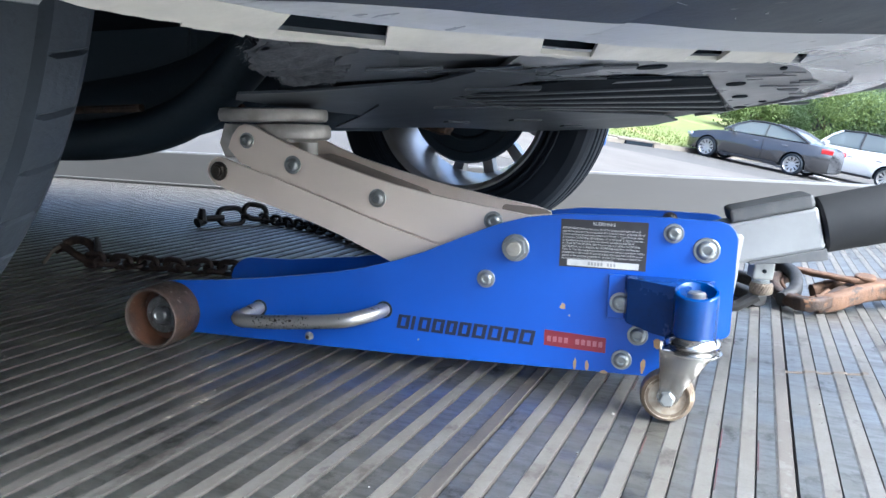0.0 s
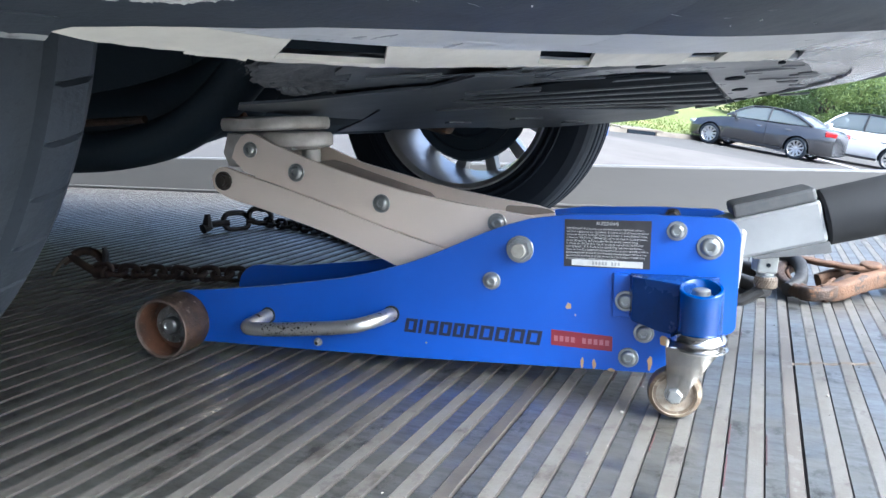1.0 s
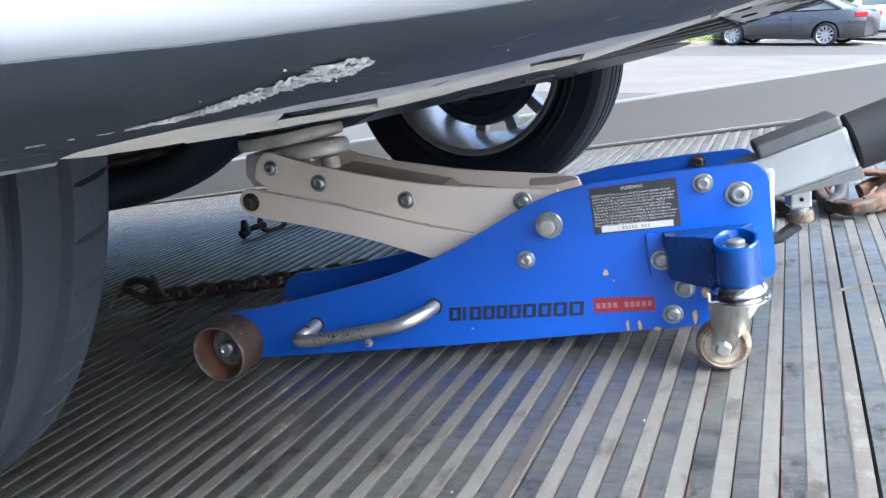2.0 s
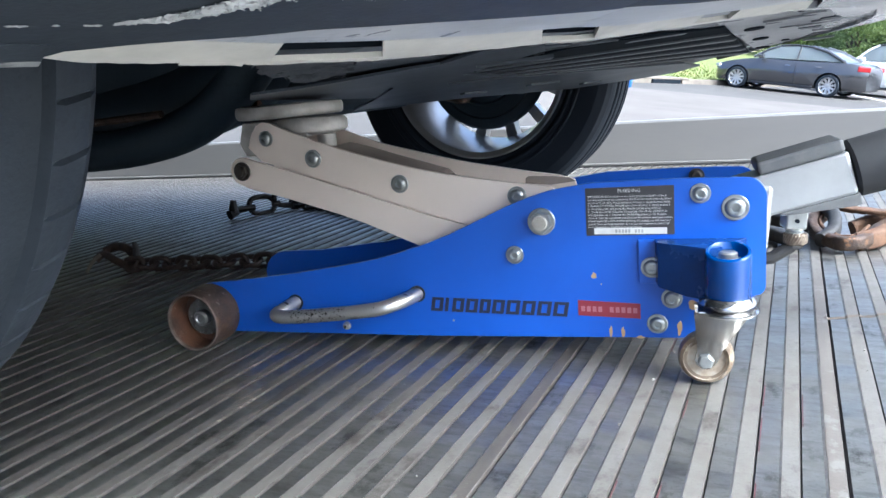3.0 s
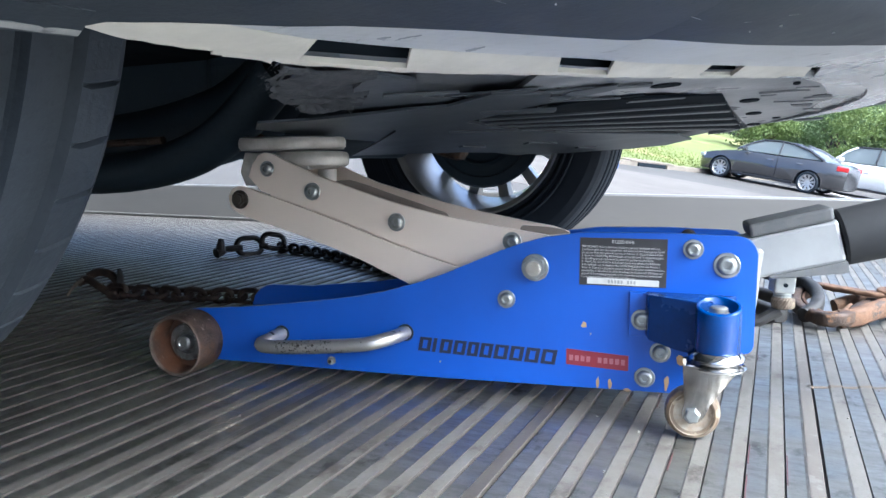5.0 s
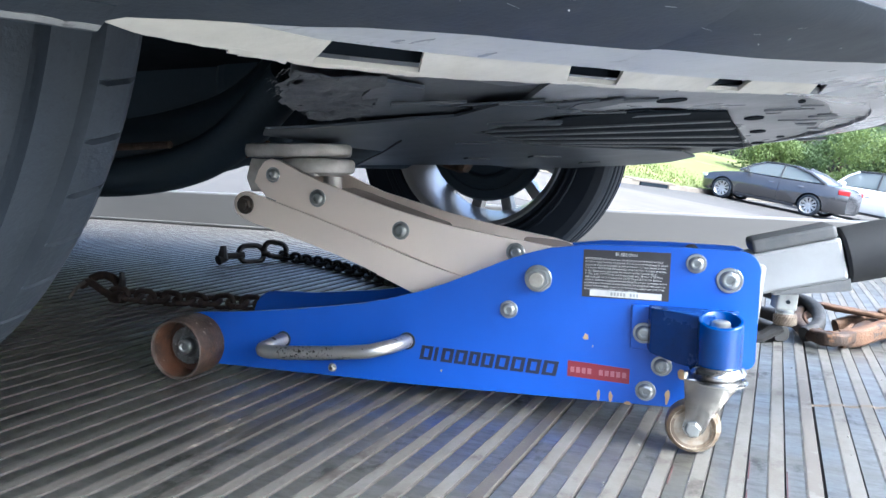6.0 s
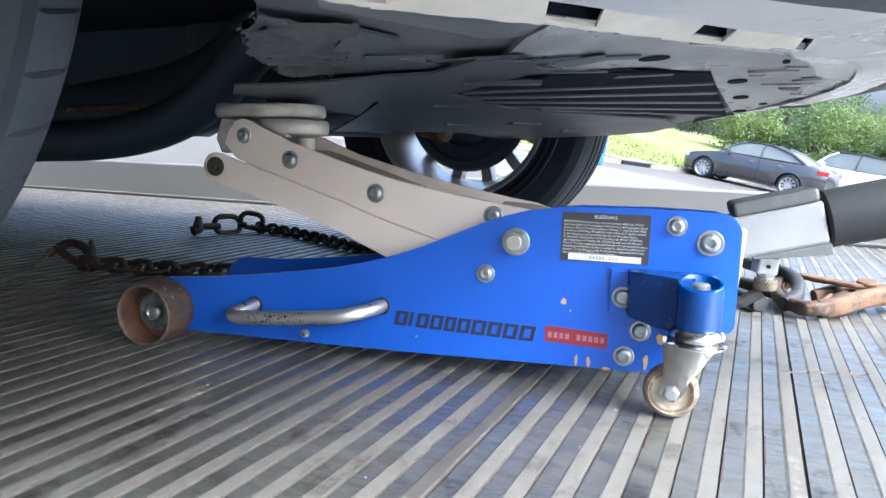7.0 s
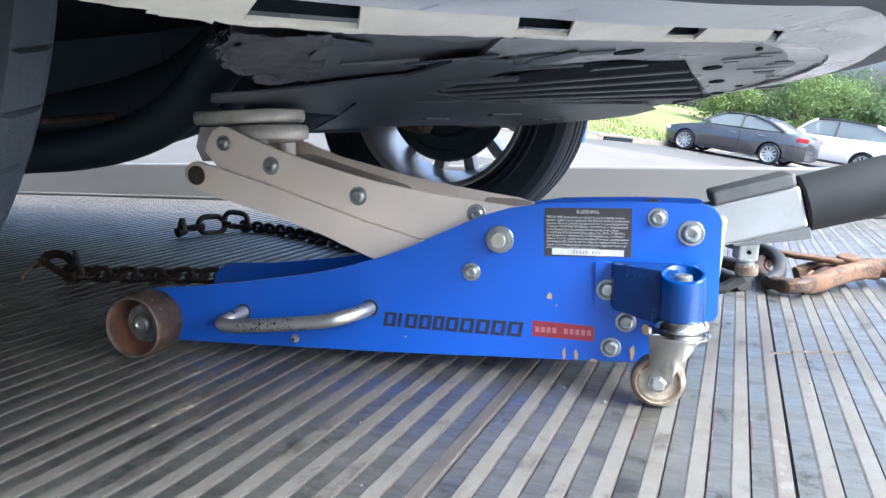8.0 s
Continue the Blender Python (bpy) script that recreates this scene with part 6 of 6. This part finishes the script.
ground = part("ground", bm, ASPHALT, None, "", YARD)
tagged(ground, "grey asphalt parking lot", "ground", kind="structure")


def slab(name, pts, z, material, label, category):
    bm = B()
    top = [bm.verts.new((x, y, z)) for x, y in pts]
    low = [bm.verts.new((x, y, -0.05)) for x, y in pts]
    n = len(pts)
    bm.faces.new(top)
    for k in range(n):
        bm.faces.new((low[k], low[(k + 1) % n], top[(k + 1) % n], top[k]))
    return tagged(part(name, bm, material, None, "", YARD), label, category, kind="structure")


slab("concrete_apron", [(-9, -9.5), (-3.2, -6.2), (3.5, -6.0), (14, -8.5), (14, -15), (-9, -15)], 0.006, CONCRETE, "pale concrete lane across the lot", "pavement")
slab("parking_line", [(-5.15, -20.9), (-4.98, -20.9), (-4.38, -21.65), (-4.58, -21.65)], 0.006, LINE_PAINT, "white painted parking line", "road marking")
slab("parking_line", [(5.2, -4.0), (5.35, -4.0), (3.2, 1.5), (3.05, 1.5)], 0.006, LINE_PAINT, "white painted parking line", "road marking")

# kerb with a drain inlet, and the grass bank behind it
K0, KD = Vector((-4.6, -6.0)), Vector((0.56, 0.83)).normalized()
KN = Vector((-KD.y, KD.x))


def kerb_pt(s, d):
    p = K0 + KD * s + KN * d
    return p.x, p.y


for s0, s1 in ((-40, 3.6), (5.0, 60)):
    bm = B()
    prof = [(0, -0.05), (0.02, 0.13), (0.05, 0.15), (0.18, 0.15), (0.18, -0.05)]
    ends = [[bm.verts.new((*kerb_pt(s, d), z)) for d, z in prof] for s in (s0, s1)]
    for k in range(5):
        bm.faces.new((ends[0][k], ends[1][k], ends[1][(k + 1) % 5], ends[0][(k + 1) % 5]))
    bm.faces.new(ends[0])
    bm.faces.new(ends[1][::-1])
    tagged(part("kerb", bm, KERB, None, "", YARD), "pale concrete kerb along the grass", "kerb", kind="structure")
inlet = thing("drain_inlet", yard(*kerb_pt(4.3, 0.4), 0.0, math.degrees(math.atan2(KD.y, KD.x))), "concrete kerb drain inlet with a dark opening", "drain", kind="structure")
part("inlet_top", box(B(), (2.0, 0.9, 0.06), (0, 0.05, 0.15), bevel=0.015), KERB, inlet)
part("inlet_opening", box(B(), (1.25, 0.06, 0.13), (0, -0.36, 0.06)), VOID, inlet, "near-black block for the shade in the drain opening")
bm = B()
cols = [(0.18, 0.14), (1.5, 0.2), (5, 0.5), (10, 0.95), (18, 1.4), (40, 1.8), (120, 2.5)]
rws = []
for k in range(61):
    s = -60 + 2.5 * k
    rws.append([bm.verts.new((*kerb_pt(s, d), z + 0.12 * noise.noise((s * 0.2, d * 0.2, 0)) * min(1, d / 3))) for d, z in cols])
for a, c in zip(rws, rws[1:]):
    for k in range(len(cols) - 1):
        bm.faces.new((a[k], a[k + 1], c[k + 1], c[k]))
tagged(part("grass_bank", bm, GRASS, None, "", YARD, True), "sunlit yellow-green grass bank", "grass", kind="structure")
random.seed(31)
bm = B()
for k in range(9000):
    s, d = random.uniform(-6, 12), random.uniform(0.2, 9)
    x, y = kerb_pt(s, d)
    z = np.interp(d, [c[0] for c in cols], [c[1] for c in cols])
    h, a = random.uniform(0.03, 0.08), random.uniform(0, math.pi)
    dx, dy = 0.02 * math.cos(a), 0.02 * math.sin(a)
    lean = Vector((random.uniform(-0.04, 0.04), random.uniform(-0.04, 0.04), h))
    v = [bm.verts.new((x - dx, y - dy, z - 0.02)), bm.verts.new((x + dx, y + dy, z - 0.02)), bm.verts.new(Vector((x, y, z)) + lean)]
    bm.faces.new(v)
tagged(part("grass_tufts", bm, BLADES, None, "", YARD), "short yellow-green grass", "grass", kind="stuff")

# parked cars
sedan = thing("parked_sedan", yard(0, 0, 0, -20) @ Matrix.Rotation(math.pi, 4, "Z"), "dark grey sedan parked nose to the grass kerb", "car")
car_shell(sedan, GREY_PAINT, Matrix(), 0.22, R=0.33)
suv = thing("parked_suv", yard(3.0, 2.6, 0, -22) @ Matrix.Rotation(math.pi, 4, "Z"), "white estate car parked beside the sedan", "car")
car_shell(suv, WHITE_CAR, Matrix(), 0.26, estate=True, R=0.36)
for ob, R in ((sedan, 0.33), (suv, 0.36)):
    for ax in (0, -2.78):
        for sy in (-1, 1):
            wheel(ob, pose(ax, sy * 0.80, R, -90 * sy, 0, 0), R, 0.22, R - 0.085, 10, False)

post = thing("blue_barrel", yard(-2.86, -6.2, 0), "blue plastic barrel standing on the lot", "barrel")
bm = B()
lathe(bm, [(0.0001, 0), (0.28, 0), (0.29, 0.05), (0.29, 0.3), (0.275, 0.32), (0.29, 0.34), (0.29, 0.6), (0.275, 0.62), (0.29, 0.64), (0.28, 0.88), (0.25, 0.9), (0.0001, 0.9)], None, 24)
part("drum", bm, BLUE_PLASTIC, post, "", None, True)


# ---- trees ----
def tree(at, h, spread, seed, leaf, count=2600):
    """Tapered trunk, limbs, and a crown of leaf clumps with gaps."""
    rnd = random.Random(seed)
    ob = thing("tree", at, "leafy green broadleaf tree at the edge of the lot", "tree", "trees beyond the grass")
    trunk = B()
    tube(trunk, [(0, 0, -0.3), (0.05, 0, h * 0.3), (-0.05, 0.1, h * 0.75)], 0.1, 8, False, [h * 0.028, h * 0.020, h * 0.006])
    tips = []
    for k in range(11):
        a, z0 = rnd.uniform(0, 6.28), h * rnd.uniform(0.18, 0.6)
        r = spread * rnd.uniform(0.45, 0.9)
        tip = Vector((r * math.cos(a), r * math.sin(a), z0 + h * rnd.uniform(0.10, 0.36)))
        tube(trunk, [(0, 0, z0), tuple(Vector((0, 0, z0)).lerp(tip, 0.5) + Vector((0, 0, h * 0.03))), tuple(tip)], 0.05, 5, False, [h * 0.011, h * 0.007, h * 0.003])
        tips.append(tip)
    part("trunk", trunk, BARK, ob, "brown tapered trunk with limbs")
    clumps = tips + [Vector((spread * 0.85 * math.sqrt(rnd.random()) * math.cos(a), spread * 0.85 * math.sqrt(rnd.random()) * math.sin(a), h * rnd.uniform(0.12, 1.0))) for a in [rnd.uniform(0, 6.28) for _ in range(26)]]
    verts, faces = [], []
    for k in range(count):
        c = clumps[k % len(clumps)]
        g = Vector((rnd.gauss(0, 1), rnd.gauss(0, 1), rnd.gauss(0, 0.75))) * spread * 0.17
        p = c + g
        if p.z < h * 0.06:
            continue
        s = rnd.uniform(0.06, 0.15) * (0.5 + spread * 0.16)
        n = Vector((rnd.uniform(-1, 1), rnd.uniform(-1, 1), rnd.uniform(-0.2, 1))).normalized()
        t = n.orthogonal().normalized()
        t = Matrix.Rotation(rnd.uniform(0, 6.28), 3, n) @ t
        b = n.cross(t)
        i = len(verts)
        verts += [p - t * s, p + b * s * 0.5 - n * s * 0.1, p + t * s, p - b * s * 0.5 - n * s * 0.1]
        faces.append((i, i + 1, i + 2, i + 3))
    me = bpy.data.meshes.new("crown")
    me.from_pydata([tuple(v) for v in verts], [], faces)
    me.materials.append(leaf)
    crown = new("crown", me)
    crown.parent = ob
    crown["label"] = "crown of small green leaves"
    return ob


random.seed(5)
for k in range(26):
    x = 0.5 + k * 1.5 + random.uniform(-0.6, 0.6)
    y = 13 + random.uniform(-2, 6) + 0.10 * k
    h = 2.6 + 0.13 * k + random.uniform(-0.5, 0.9)
    tree(yard(x, y, 0.3 if x < 8 else -0.1, random.uniform(0, 360)), h, h * 0.55, 100 + k, LEAF if k % 3 else LEAF_PALE, 5200)
for k in range(14):
    x = -6 + k * 4.2
    tree(yard(x, 36 + random.uniform(-4, 4), 1.0), (5.0 if k < 4 else 3.4 + 0.1 * k) + random.uniform(-0.6, 0.6), 3.0, 200 + k, LEAF, 5200)
# Unseen trees added on the far left, for the deck to reflect.
for k in range(9):
    tree(yard(-62 + k * 6.2, 26 + random.uniform(-5, 5), 0.6), 10.5 + random.uniform(-1.5, 1.5), 5.0, 300 + k, LEAF if k % 2 else LEAF_PALE, 5200)
